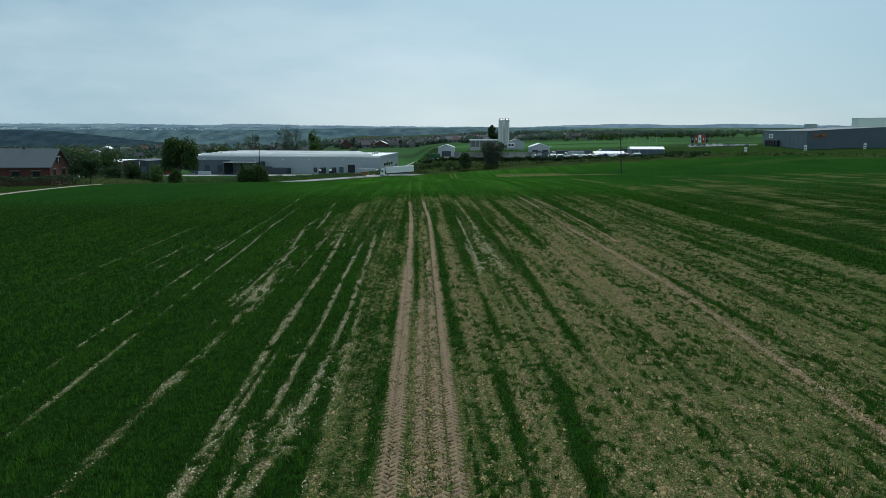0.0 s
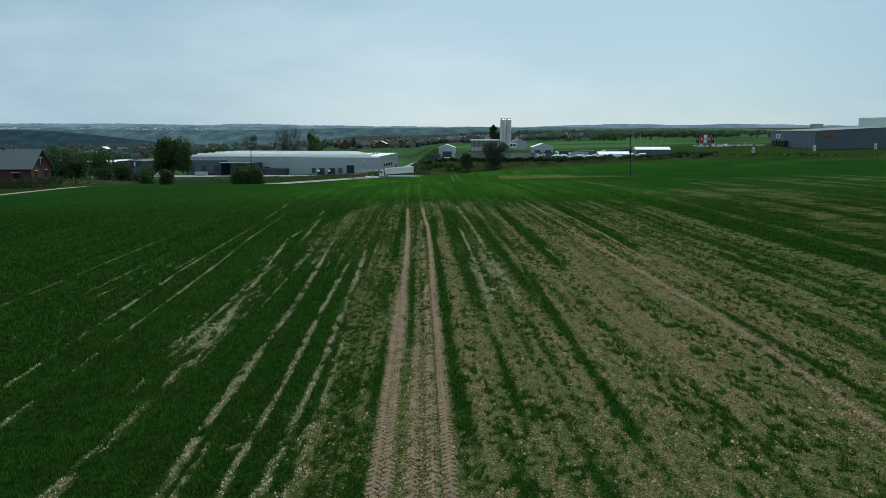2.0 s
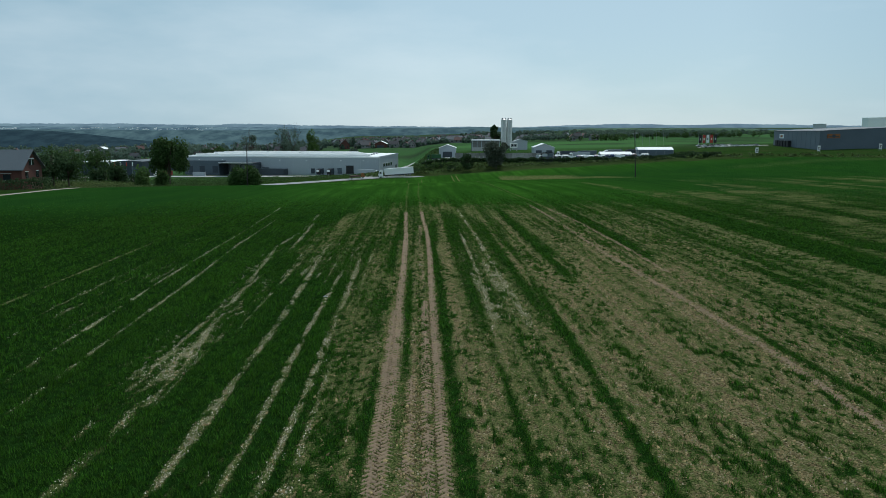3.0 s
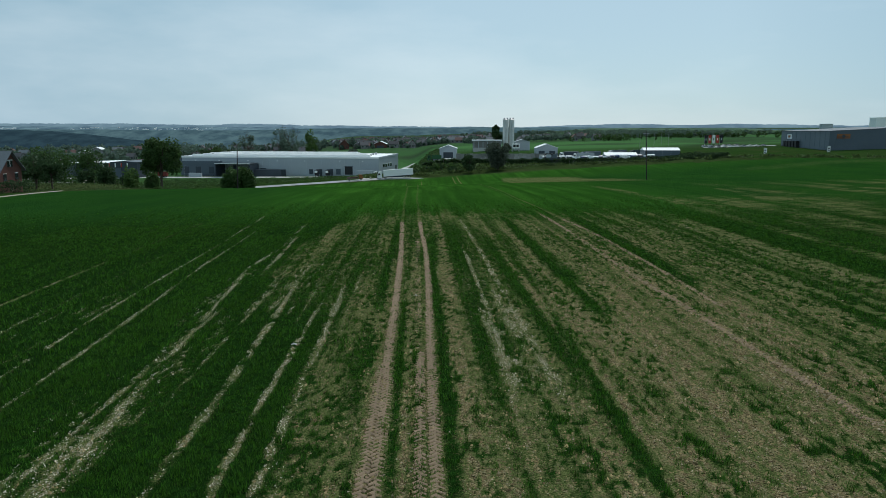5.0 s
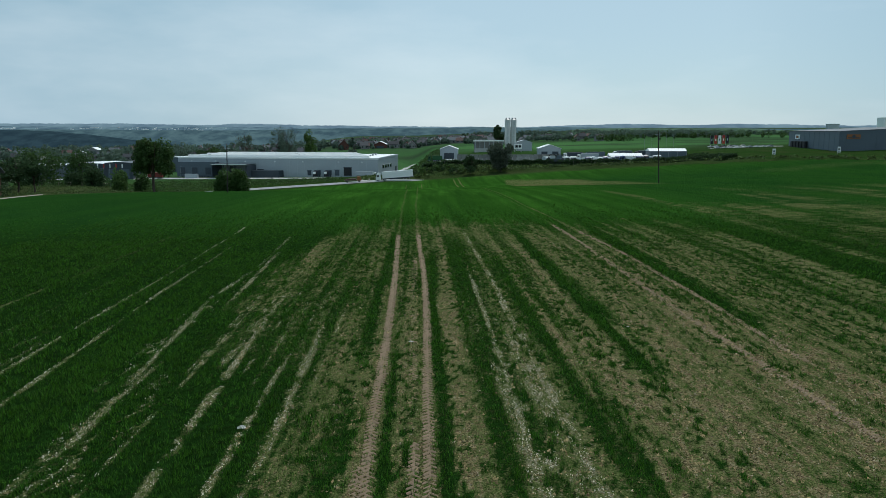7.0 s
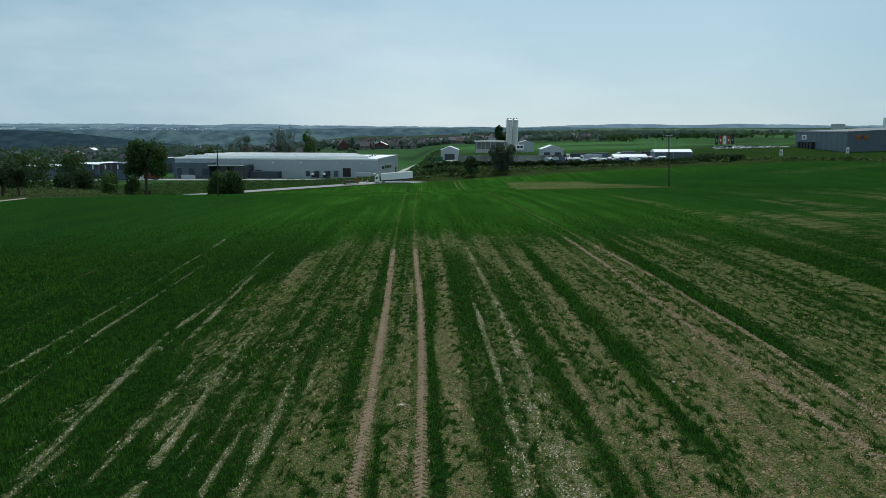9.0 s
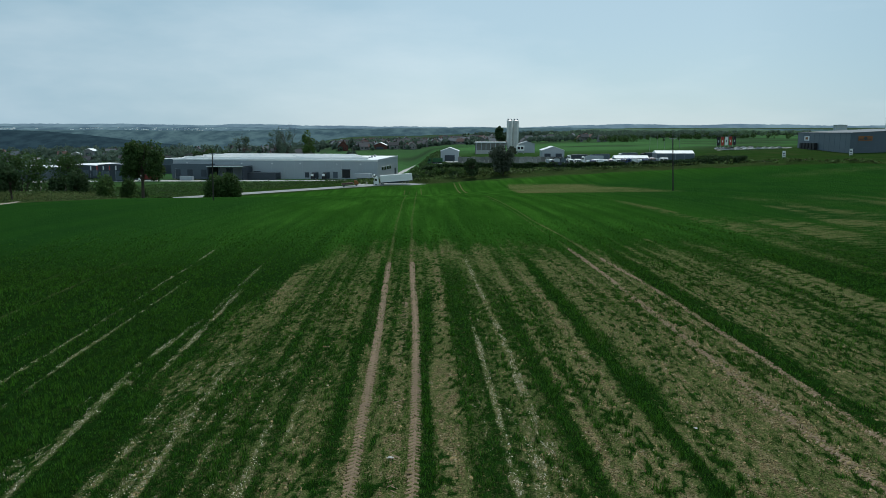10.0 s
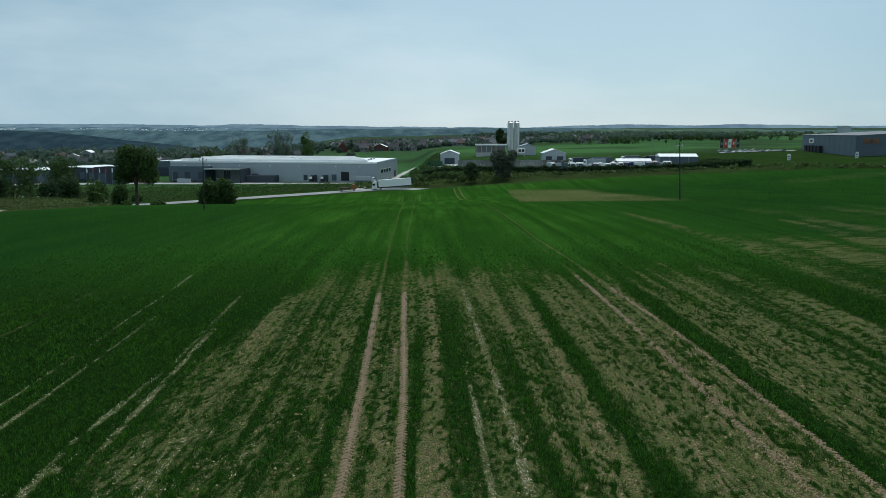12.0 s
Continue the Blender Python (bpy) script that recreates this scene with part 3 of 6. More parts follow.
def build_ground():
    xs = steps(-22, 25, 0.13, -4700, 4700, 1.045)
    ys = steps(14, 134, 0.36, -400, 4800, 1.045)
    gx, gy = np.meshgrid(xs, ys)
    gz = land(gx, gy)
    inside = in_field(gx, gy)
    near = (np.abs(gx - 2) < 46) & (gy < 140)
    gz = gz + np.where(near, 0.05 * (smooth_noise(gx, gy, 0.5, 0.7, 21) - 0.5), 0)
    c, p = cover(gx, gy)
    # wheel ruts are pressed in
    press = np.zeros_like(gz)
    for cx, end in ((rut_left(gy), 132), (rut_right(gy), 132), (rut_far_left(gy), 132), (rut_far_right(gy), 132), (rut_right(gy) - 0.48, 63), (0.5 * (rut_left(gy) + rut_right(gy)), 48)):
        press = np.maximum(press, np.clip(1.25 - np.abs(gx - cx) / 0.5, 0, 1) * (gy < end))
    gz = gz - 0.05 * press
    ny, nx = gx.shape
    idx = np.arange(nx * ny).reshape(ny, nx)
    faces = np.stack([idx[:-1, :-1], idx[:-1, 1:], idx[1:, 1:], idx[1:, :-1]], -1).reshape(-1, 4)
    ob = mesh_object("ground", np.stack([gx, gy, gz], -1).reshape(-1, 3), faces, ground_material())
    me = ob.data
    for name, v in (("cover", c), ("pale", p), ("field", inside), ("side_tint", np.clip(ramp(-gx, 8, 45) * (1 - ramp(gy, 230, 320)) + ramp(gx, 22, 60) * (1 - ramp(gy, 290, 350)), 0, 1)), ("blade_shade", (1 - ramp(gy, 104, 145)) * ramp(gx, -90, -80) * (1 - ramp(gx, 100, 110))), ("dry", np.maximum(ramp(-gx, 84, 90) * (1 - ramp(gy, 330, 350)) * ramp(gy, 200, 240), 0.55 * ramp(gx, -20, 0) * ramp(gy, 330, 345) * (1 - ramp(gy, 404, 410)))), ("wooded", np.maximum(ramp(gy, 800, 960) * (1 - ramp(gx / np.maximum(gy, 1), 0.09, 0.13)), ramp(gy, 1080, 1250))), ("country", ramp(gy, 500, 640) * np.ones_like(gx))):
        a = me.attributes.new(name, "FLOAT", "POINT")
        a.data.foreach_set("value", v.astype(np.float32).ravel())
    me.polygons.foreach_set("use_smooth", np.ones(len(me.polygons), bool))
    tagged(ob, "rolling farmland with a thin striped cereal field and bare stony soil", "ground", kind="structure")
    return ob


ground = build_ground()


# ---- crop: tufts of narrow leaves in drilled rows ----
def crop_tufts(name, x0, x1, y0, y1, per_m2, blades, size, width, seed, label, thin=False, fade=(900, 901), view=0.66):
    rng = np.random.default_rng(seed)
    count = int((x1 - x0) * (y1 - y0) * per_m2)
    x, y = rng.uniform(x0, x1, count), rng.uniform(y0, y1, count)
    x = np.round(x / 0.15) * 0.15 + rng.normal(0, 0.03, count)
    seen = np.abs(x - 1.5) < view * y + 2
    x, y = x[seen], y[seen]
    c, p = cover(x, y)
    chance = np.clip((c - 0.22) * 1.4, 0, 1) ** 1.5 if not thin else np.clip(c * 2.2, 0, 0.9) * (c < 0.80) * (1 - 0.7 * ramp(c, 0.5, 0.66)) * (1 - 0.6 * p)
    chance = chance * (0.40 + 0.60 * ramp(smooth_noise(x, y, 0.45, 22, 33), 0.30, 0.52))
    chance = chance * (0.30 + 0.70 * ramp(0.6 * smooth_noise(x, y, 0.22, 0.40, 31) + 0.4 * smooth_noise(x, y, 0.30, 7, 32), 0.34, 0.54))
    keep = rng.uniform(0, 1, len(x)) < chance * (1 - ramp(y, *fade))
    x, y, c = x[keep], y[keep], c[keep]
    tall = 0.40 + 0.75 * smooth_noise(x, y, 0.45, 0.8, 23) + 0.45 * smooth_noise(x, y, 1.4, 2.2, 25)
    tall = tall * (0.62 + 0.76 * smooth_noise(x, y, 0.33, 16, 26))
    x, y, c, tall = np.repeat(x, blades), np.repeat(y, blades), np.repeat(c, blades), np.repeat(tall, blades)
    n = len(x)
    z = land(x, y) - 0.02
    x, y = x + rng.normal(0, 0.05, n), y + rng.normal(0, 0.06, n)
    a = rng.uniform(0, 2 * math.pi, n)
    h = size * (0.45 + 0.65 * c) * tall * rng.uniform(0.6, 1.25, n)
    lean = h * rng.uniform(0.15, 0.9, n)
    w = width * rng.uniform(0.7, 1.3, n)
    dx, dy = np.cos(a), np.sin(a)
    base = np.stack([x, y, z], -1)
    side = np.stack([-dy * w / 2, dx * w / 2, np.zeros(n)], -1)
    tip = base + np.stack([dx * lean, dy * lean, h], -1)
    verts = np.stack([base - side, base + side, tip], 1).reshape(-1, 3)
    ob = mesh_object(name, verts, np.arange(3 * n).reshape(-1, 3), M["crop_dry" if thin else "crop"])
    return tagged(ob, label, "crop", kind="stuff")


_label = "young green cereal crop in uneven drilled rows on stony soil"
crop_tufts("cereal_crop", -17, 20, 17, 62, 95, 5, 0.17, 0.024, 1, _label)
crop_tufts("cereal_crop", -17, 20, 62, 108, 62, 5, 0.18, 0.028, 11, _label)
crop_tufts("cereal_crop", -42, -17, 24, 118, 24, 5, 0.20, 0.042, 2, _label)
crop_tufts("cereal_crop", 20, 46, 28, 118, 26, 5, 0.19, 0.040, 3, _label)
crop_tufts("cereal_crop", -42, 46, 108, 160, 14, 5, 0.15, 0.046, 4, _label, fade=(116, 158))
crop_tufts("cereal_crop", -85, -42, 60, 160, 9, 4, 0.16, 0.055, 5, _label, fade=(90, 155))
crop_tufts("cereal_crop", 46, 110, 66, 160, 9, 4, 0.16, 0.055, 6, _label, fade=(90, 155))
_label = "sparse pale seedlings between stones on thin soil"
crop_tufts("sparse_seedlings", -14, 26, 17, 134, 100, 3, 0.085, 0.032, 7, _label, thin=True)
crop_tufts("sparse_seedlings", 26, 80, 40, 140, 10, 3, 0.12, 0.05, 8, _label, thin=True)


# ---- building blocks ----
def part(name, bm, mat, parent, label=""):
    me = bpy.data.meshes.new(name)
    bm.normal_update()
    bm.to_mesh(me)
    bm.free()
    me.materials.append(mat)
    ob = new(name, me)
    ob.parent = parent
    return tagged(ob, label)


def thing(name, m, label, category, group="", kind=""):
    ob = new(name)
    ob.matrix_world = m
    ob.empty_display_size = 0.5
    return tagged(ob, label, category, group, kind)


def box(bm, x0, x1, y0, y1, z0, z1):
    v = [bm.verts.new(p) for p in ((x0, y0, z0), (x1, y0, z0), (x1, y1, z0), (x0, y1, z0), (x0, y0, z1), (x1, y0, z1), (x1, y1, z1), (x0, y1, z1))]
    for f in ((3, 2, 1, 0), (4, 5, 6, 7), (0, 1, 5, 4), (1, 2, 6, 5), (2, 3, 7, 6), (3, 0, 4, 7)):
        bm.faces.new([v[i] for i in f])
    return bm


def boxed(x0, x1, y0, y1, z0, z1, bevel=0.0):
    bm = box(bmesh.new(), x0, x1, y0, y1, z0, z1)
    if bevel:
        bmesh.ops.bevel(bm, geom=bm.edges[:], offset=bevel, segments=2, affect="EDGES", profile=0.6)
    return bm


def rod(bm, p, q, r0, r1=None, n=8):
    r1 = r0 if r1 is None else r1
    p, q = Vector(p), Vector(q)
    t = (q - p).to_track_quat("Z", "Y").to_matrix()
    a = [bm.verts.new(p + t @ Vector((r0 * math.cos(2 * math.pi * i / n), r0 * math.sin(2 * math.pi * i / n), 0))) for i in range(n)]
    b = [bm.verts.new(q + t @ Vector((r1 * math.cos(2 * math.pi * i / n), r1 * math.sin(2 * math.pi * i / n), 0))) for i in range(n)]
    for i in range(n):
        bm.faces.new((a[i], a[(i + 1) % n], b[(i + 1) % n], b[i]))
    bm.faces.new(a[::-1])
    bm.faces.new(b)
    return bm


def prism(bm, outline, y0, y1):
    """An outline in x and z, pulled from y0 to y1."""
    a = [bm.verts.new((x, y0, z)) for x, z in outline]
    b = [bm.verts.new((x, y1, z)) for x, z in outline]
    n = len(outline)
    bm.faces.new(a)
    bm.faces.new(b[::-1])
    for i in range(n):
        bm.faces.new((a[(i + 1) % n], a[i], b[i], b[(i + 1) % n]))
    return bm


def prism_x(outline, x0, x1):
    """An outline in y and z, pulled from x0 to x1."""
    bm = bmesh.new()
    a = [bm.verts.new((x0, y, z)) for y, z in outline]
    b = [bm.verts.new((x1, y, z)) for y, z in outline]
    n = len(outline)
    bm.faces.new(a)
    bm.faces.new(b[::-1])
    for i in range(n):
        bm.faces.new((a[(i + 1) % n], a[i], b[i], b[(i + 1) % n]))
    bmesh.ops.recalc_face_normals(bm, faces=bm.faces)
    return bm


def gable_roof(half, eave, ridge, y0, y1, thick=0.25, over=0.5):
    """A pitched roof shell whose ridge runs along y."""
    s = (ridge - eave) / half
    lo = eave - over * s
    return prism(bmesh.new(), [(-half - over, lo), (-half - over, lo + thick), (0, ridge + thick), (half + over, lo + thick), (half + over, lo), (0, ridge)][::-1], y0 - over, y1 + over)


def gable_wall(half, eave, ridge, y0, y1, base=-1.5):
    return prism(bmesh.new(), [(-half, base), (half, base), (half, eave), (0, ridge - 0.02), (-half, eave)], y0, y1)


def at(x, y, turn=0.0, dz=0.0):
    return pose(x, y, float(land(x, y)) + dz, 0, 0, turn)


# ---- distant hills and backdrop ----
def hill_ridge(name, y, depth, crest, rough, seed, mat, label):
    """A long ridge: crest is a row of (x, height) places that its top runs through."""
    xs = np.linspace(crest[0][0], crest[-1][0], 1200)
    top = np.interp(xs, [p[0] for p in crest], [p[1] for p in crest])
    top = top + rough * (0.6 * smooth_noise(xs, 0 * xs, 330, 1, seed) + 0.3 * smooth_noise(xs, 0 * xs, 110, 1, seed + 1) + 0.16 * smooth_noise(xs, 0 * xs, 24, 1, seed + 2) + 0.10 * smooth_noise(xs, 0 * xs, 8, 1, seed + 3) - 0.5)
    prof = np.array([0.0, 0.35, 0.7, 0.92, 1.0, 0.95, 0.7])
    base, n = -70.0, len(prof)
    ys = y - depth + 2 * depth * np.arange(n) / (n - 1)
    verts = np.stack([np.repeat(xs[:, None], n, 1), np.repeat(ys[None], len(xs), 0), base + (top[:, None] - base) * prof[None]], -1).reshape(-1, 3)
    idx = np.arange(len(xs) * n).reshape(len(xs), n)
    faces = np.stack([idx[:-1, :-1], idx[1:, :-1], idx[1:, 1:], idx[:-1, 1:]], -1).reshape(-1, 4)
    ob = mesh_object(name, verts, faces, mat)
    ob.data.polygons.foreach_set("use_smooth", np.ones(len(ob.data.polygons), bool))
    return tagged(ob, label, "hills", kind="structure")


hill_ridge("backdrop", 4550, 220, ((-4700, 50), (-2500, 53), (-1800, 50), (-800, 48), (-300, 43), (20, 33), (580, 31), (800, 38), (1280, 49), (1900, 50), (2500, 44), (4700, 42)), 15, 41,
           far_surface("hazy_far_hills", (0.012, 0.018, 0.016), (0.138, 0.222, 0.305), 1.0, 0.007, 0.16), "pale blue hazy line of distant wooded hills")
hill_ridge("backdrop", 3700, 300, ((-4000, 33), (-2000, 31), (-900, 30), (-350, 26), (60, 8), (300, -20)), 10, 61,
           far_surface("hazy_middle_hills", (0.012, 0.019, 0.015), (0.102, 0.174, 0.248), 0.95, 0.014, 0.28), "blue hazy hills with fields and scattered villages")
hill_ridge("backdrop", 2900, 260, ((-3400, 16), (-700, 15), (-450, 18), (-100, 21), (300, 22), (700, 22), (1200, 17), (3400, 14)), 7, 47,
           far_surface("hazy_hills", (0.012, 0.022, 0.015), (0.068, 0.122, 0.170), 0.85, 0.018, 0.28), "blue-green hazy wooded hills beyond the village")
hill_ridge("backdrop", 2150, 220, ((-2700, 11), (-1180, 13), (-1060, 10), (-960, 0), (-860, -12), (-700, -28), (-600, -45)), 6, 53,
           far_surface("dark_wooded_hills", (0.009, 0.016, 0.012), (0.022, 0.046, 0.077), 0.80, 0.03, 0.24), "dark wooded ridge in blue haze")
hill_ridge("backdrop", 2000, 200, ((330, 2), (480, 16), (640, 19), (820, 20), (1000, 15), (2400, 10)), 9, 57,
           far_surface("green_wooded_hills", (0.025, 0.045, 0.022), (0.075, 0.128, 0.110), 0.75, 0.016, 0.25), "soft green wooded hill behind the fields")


def far_hamlet(n, x0, x1, y0, y1, z0, z1, seed):
    """Tiny pale houses in loose groups over the far slopes."""
    r = random.Random(seed)
    bm = bmesh.new()
    while n > 0:
        cx, cz, many = r.uniform(x0, x1), r.uniform(z0, z1), r.choice((1, 2, 5, 9, 14))
        for _ in range(min(many, n)):
            x, z, w, h = cx + r.gauss(0, 55), min(z1, max(z0, cz + r.gauss(0, 1.6))), r.choice((2, 3, 3, 4, 5, 8, 12)), r.uniform(0.7, 1.9)
            y = y0 + (y1 - y0) * (z - z0) / (z1 - z0)
            box(bm, x, x + w, y, y + 12, z - 2, z + h)
        n -= many
    ob = part("far_hamlet", bm, M["white"], None)
    return tagged(ob, "tiny pale houses scattered on the far hills", "houses", kind="stuff")


far_hamlet(230, -2300, -250, 3560, 3680, 2, 27, 71)


# ---- roads, yards and paths: strips laid on the land ----
def strip(name, line, width, mat, label, lift=0.06, step=4.0, kind="structure"):
    pts = [Vector((p[0], p[1], 0)) for p in line]
    dense = []
    for p, q in zip(pts[:-1], pts[1:]):
        k = max(1, int((q - p).length / step))
        dense += [p.lerp(q, i / k) for i in range(k)]
    dense.append(pts[-1])
    verts, cols = [], 5
    for i, p in enumerate(dense):
        d = (dense[min(i + 1, len(dense) - 1)] - dense[max(i - 1, 0)]).normalized()
        s = Vector((d.y, -d.x, 0))
        for j in range(cols):
            q = p + s * width * (j / (cols - 1) - 0.5)
            verts.append((q.x, q.y, float(land(q.x, q.y)) + lift - (0.3 if j in (0, cols - 1) else 0)))
    idx = np.arange(len(dense) * cols).reshape(-1, cols)
    faces = np.stack([idx[:-1, :-1], idx[:-1, 1:], idx[1:, 1:], idx[1:, :-1]], -1).reshape(-1, 4)
    ob = mesh_object(name, verts, faces, mat)
    return tagged(ob, label, "road", kind=kind)


strip("road", [(x, float(road_y(x))) for x in range(-330, 330, 6)], 11.0, M["asphalt"], "grey asphalt country road past the field", 0.35)
strip("road", [(-25, 371), (-21, 395), (-13, 440), (-15, 500), (-17, 560), (-16.5, 600), (-13.5, 650), (-8, 692), (-2, 712)], 6.0, M["concrete"], "pale concrete works road beside the warehouse", 0.2)
strip("road", [(-330, 612), (-200, 604), (-27, 566), (-12, 560)], 16.0, M["concrete"], "pale concrete yard in front of the warehouse", 0.25)
strip("path", [(-87, 120), (-87.5, 158), (-90.5, 192), (-94, 212), (-98, 232), (-103, 246)], 3.2, M["dirt"], "pale dirt track along the field's edge", 0.06)


# ---- trees ----
def leaves(points, size, seed, flat=0.55):
    """Many small leaf clumps as crossed triangles at the points."""
    rng = np.random.default_rng(seed)
    n = len(points)
    s = size * rng.uniform(0.6, 1.35, n)[:, None]
    u = rng.normal(size=(n, 3))
    u /= np.linalg.norm(u, axis=1)[:, None]
    v = np.cross(u, rng.normal(size=(n, 3)))
    v /= np.linalg.norm(v, axis=1)[:, None]
    p = np.asarray(points)
    verts = np.stack([p - u * s * 0.55, p + v * s * flat, p + u * s * 0.6, p - v * s * flat], 1).reshape(-1, 3)
    return verts, np.arange(4 * n).reshape(-1, 4)


def crown_points(n, height, radius, low, rng, lobes=12, shell=0.5, squash=1.0):
    """Points in a crown built of uneven lobes with gaps between them."""
    mid, half = (low + height) / 2, (height - low) / 2
    c, r = [], []
    for i in range(lobes):
        a, e = rng.uniform(0, 2 * math.pi), rng.uniform(-0.85, 0.9)
        k = math.sqrt(1 - e * e) * rng.uniform(0.40, 0.86)
        c.append((radius * k * math.cos(a), radius * k * math.sin(a) * squash, mid + half * e * 0.68))
        r.append(radius * rng.uniform(0.22, 0.50))
    c, r = np.array(c), np.array(r)
    i = rng.integers(0, lobes, n)
    d = rng.normal(size=(n, 3))
    d /= np.linalg.norm(d, axis=1)[:, None]
    k = (shell + (1 - shell) * rng.uniform(0, 1, n) ** 0.7) * rng.uniform(0.85, 1.12, n)
    return c[i] + d * (r[i] * k)[:, None] * np.array([1, 1, min(1.25, half / radius)])


def tree(x, y, height, radius, low, leaf, seed, label, n=1500, size=0.6, trunk=0.35, lobes=13, group="", bare=False):
    rng = np.random.default_rng(seed)
    ob = thing("tree", at(x, y), label, "tree", group)
    bm = bmesh.new()
    fork = low + (height - low) * 0.25
    lean = Vector((rng.uniform(-0.4, 0.4), rng.uniform(-0.4, 0.4), 0))
    rod(bm, (0, 0, -0.6), Vector((0, 0, fork * 0.55)) + lean * 0.5, trunk, trunk * 0.8, 9)
    rod(bm, Vector((0, 0, fork * 0.55)) + lean * 0.5, Vector((0, 0, fork)) + lean, trunk * 0.8, trunk * 0.62, 9)
    for i in range(16 if bare else 9):
        a = rng.uniform(0, 2 * math.pi)
        k = rng.uniform(0.35, 0.8)
        z = low + (height - low) * rng.uniform(0.35, 0.92)
        start = Vector((0, 0, rng.uniform(low * 0.7, fork))) + lean * 0.8
        end = Vector((radius * k * math.cos(a), radius * k * math.sin(a), z))
        bend = start.lerp(end, 0.5) + Vector((0, 0, (height - low) * 0.08))
        rod(bm, start, bend, trunk * 0.42, trunk * 0.26, 6)
        rod(bm, bend, end, trunk * 0.26, trunk * 0.06, 5)
        if bare:
            for _ in range(5):
                tip = end + Vector((rng.uniform(-1, 1) * radius * 0.4, rng.uniform(-1, 1) * radius * 0.4, rng.uniform(-0.05, 0.18) * height))
                rod(bm, bend.lerp(end, rng.uniform(0.2, 0.9)), tip, trunk * 0.13, trunk * 0.04, 4)
    part("trunk", bm, M["bark"], ob)
    v, f = leaves(crown_points(n, height, radius, low, rng, lobes, 0.35 if bare else 0.55), size, seed + 7)
    mesh_object("crown", v, f, M[leaf], ob)
    return ob


def shrub(x, y, height, radius, leaf, seed, label, n=900, size=0.35, stretch=1.0, name="bush", group=""):
    rng = np.random.default_rng(seed)
    ob = thing(name, at(x, y), label, name, group)
    bm = bmesh.new()
    for i in range(7):
        a = rng.uniform(0, 2 * math.pi)
        rod(bm, (0, 0, -0.3), (radius * 0.5 * math.cos(a) * stretch, radius * 0.5 * math.sin(a), height * 0.6), 0.09, 0.03, 5)
    part("stem", bm, M["bark"], ob)
    lobes = 26
    a, k = rng.uniform(0, 2 * math.pi, lobes), np.sqrt(rng.uniform(0, 1, lobes)) * 0.68
    c = np.stack([k * np.cos(a), k * np.sin(a), rng.uniform(0.08, 0.72, lobes) * np.sqrt(1 - k * k)], -1)
    i = rng.integers(0, lobes, n)
    d = rng.normal(size=(n, 3))
    d /= np.linalg.norm(d, axis=1)[:, None]
    pts = c[i] + d * (rng.uniform(0.22, 0.36, lobes)[i] * rng.uniform(0.6, 1.08, n))[:, None]
    pts = pts * np.array([radius * stretch, radius, height])
    pts[:, 2] = np.abs(pts[:, 2])
    v, f = leaves(pts, size, seed + 3)
    mesh_object("foliage", v, f, M[leaf], ob)
    return ob


tree(-115, 367, 26.0, 9.0, 7.5, "leaf", 101, "large broad-leaved tree with a dense dark crown beside the road", 13000, 0.75, 0.75, 34)
shrub(-70, 325, 12.0, 7.4, "leaf", 102, "large rounded green bush at the field's lower edge", 9000, 0.65)
tree(-160, 357, 23, 11, 1.2, "leaf", 103, "wide dark leafy tree behind the fence", 4600, 0.62, 0.6, 26)
tree(-170, 423, 25, 9.5, 2.5, "leaf", 104, "dark leafy tree above the roadside shrubs", 4200, 0.62, 0.6, 24)
tree(-205, 400, 20, 9, 2, "leaf_dark", 105, "dark leafy tree in a roadside group", 8000, 0.75, 0.5, 22)
for i, (x, y, h, r) in enumerate(((-152, 402, 11, 6), (-143, 398, 13, 4.2), (-168, 385, 10, 6), (-128, 402, 3.5, 3), (-185, 380, 9, 6), (-158, 392, 12, 7), (-175, 372, 11, 7), (-195, 362, 12, 8), (-150, 384, 14, 6), (-162, 378, 13, 6), (-117, 312, 9.5, 4.6), (-103.5, 303, 8.6, 3.9), (-98.5, 309, 8.8, 3.3), (-128, 322, 8.5, 5), (-95.5, 306, 2.4, 2.2), (-93.5, 330, 3.4, 3.2))):
    shrub(x, y, h, r, ("leaf", "leaf_dark", "leaf_light")[i % 3], 110 + i, "green roadside shrub at the foot of the trees", 2000, 0.6, group="roadside shrubs")
tree(40, 378, 15.6, 5.8, -0.6, "leaf_grey", 120, "dark bushy tree on the grass bank", 5200, 0.75, 0.4, 26)
tree(26, 378, 8.4, 4.4, -0.2, "leaf_dark", 121, "small round dark tree on the grass bank", 1700, 0.55, 0.25, 12)
for i in range(16):
    random.seed(500 + i)
    x = -4 + 2.1 * i + random.uniform(-1, 1)
    shrub(x, 381 + random.uniform(0, 16), random.uniform(2, 4.2), random.uniform(1.8, 3.2), ("leaf", "leaf_light", "leaf_dark")[i % 3], 130 + i,
          "low green shrub on the grass bank", 380, 0.5, group="bank shrubs")
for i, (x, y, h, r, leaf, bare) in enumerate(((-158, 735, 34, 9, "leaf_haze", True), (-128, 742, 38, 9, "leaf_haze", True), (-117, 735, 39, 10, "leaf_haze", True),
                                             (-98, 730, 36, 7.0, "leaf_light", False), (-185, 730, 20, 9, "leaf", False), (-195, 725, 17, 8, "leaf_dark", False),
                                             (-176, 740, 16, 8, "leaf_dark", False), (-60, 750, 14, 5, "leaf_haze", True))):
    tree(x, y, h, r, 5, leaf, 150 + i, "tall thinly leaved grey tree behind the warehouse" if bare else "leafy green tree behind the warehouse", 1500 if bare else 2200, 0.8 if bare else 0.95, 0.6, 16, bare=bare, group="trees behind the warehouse")


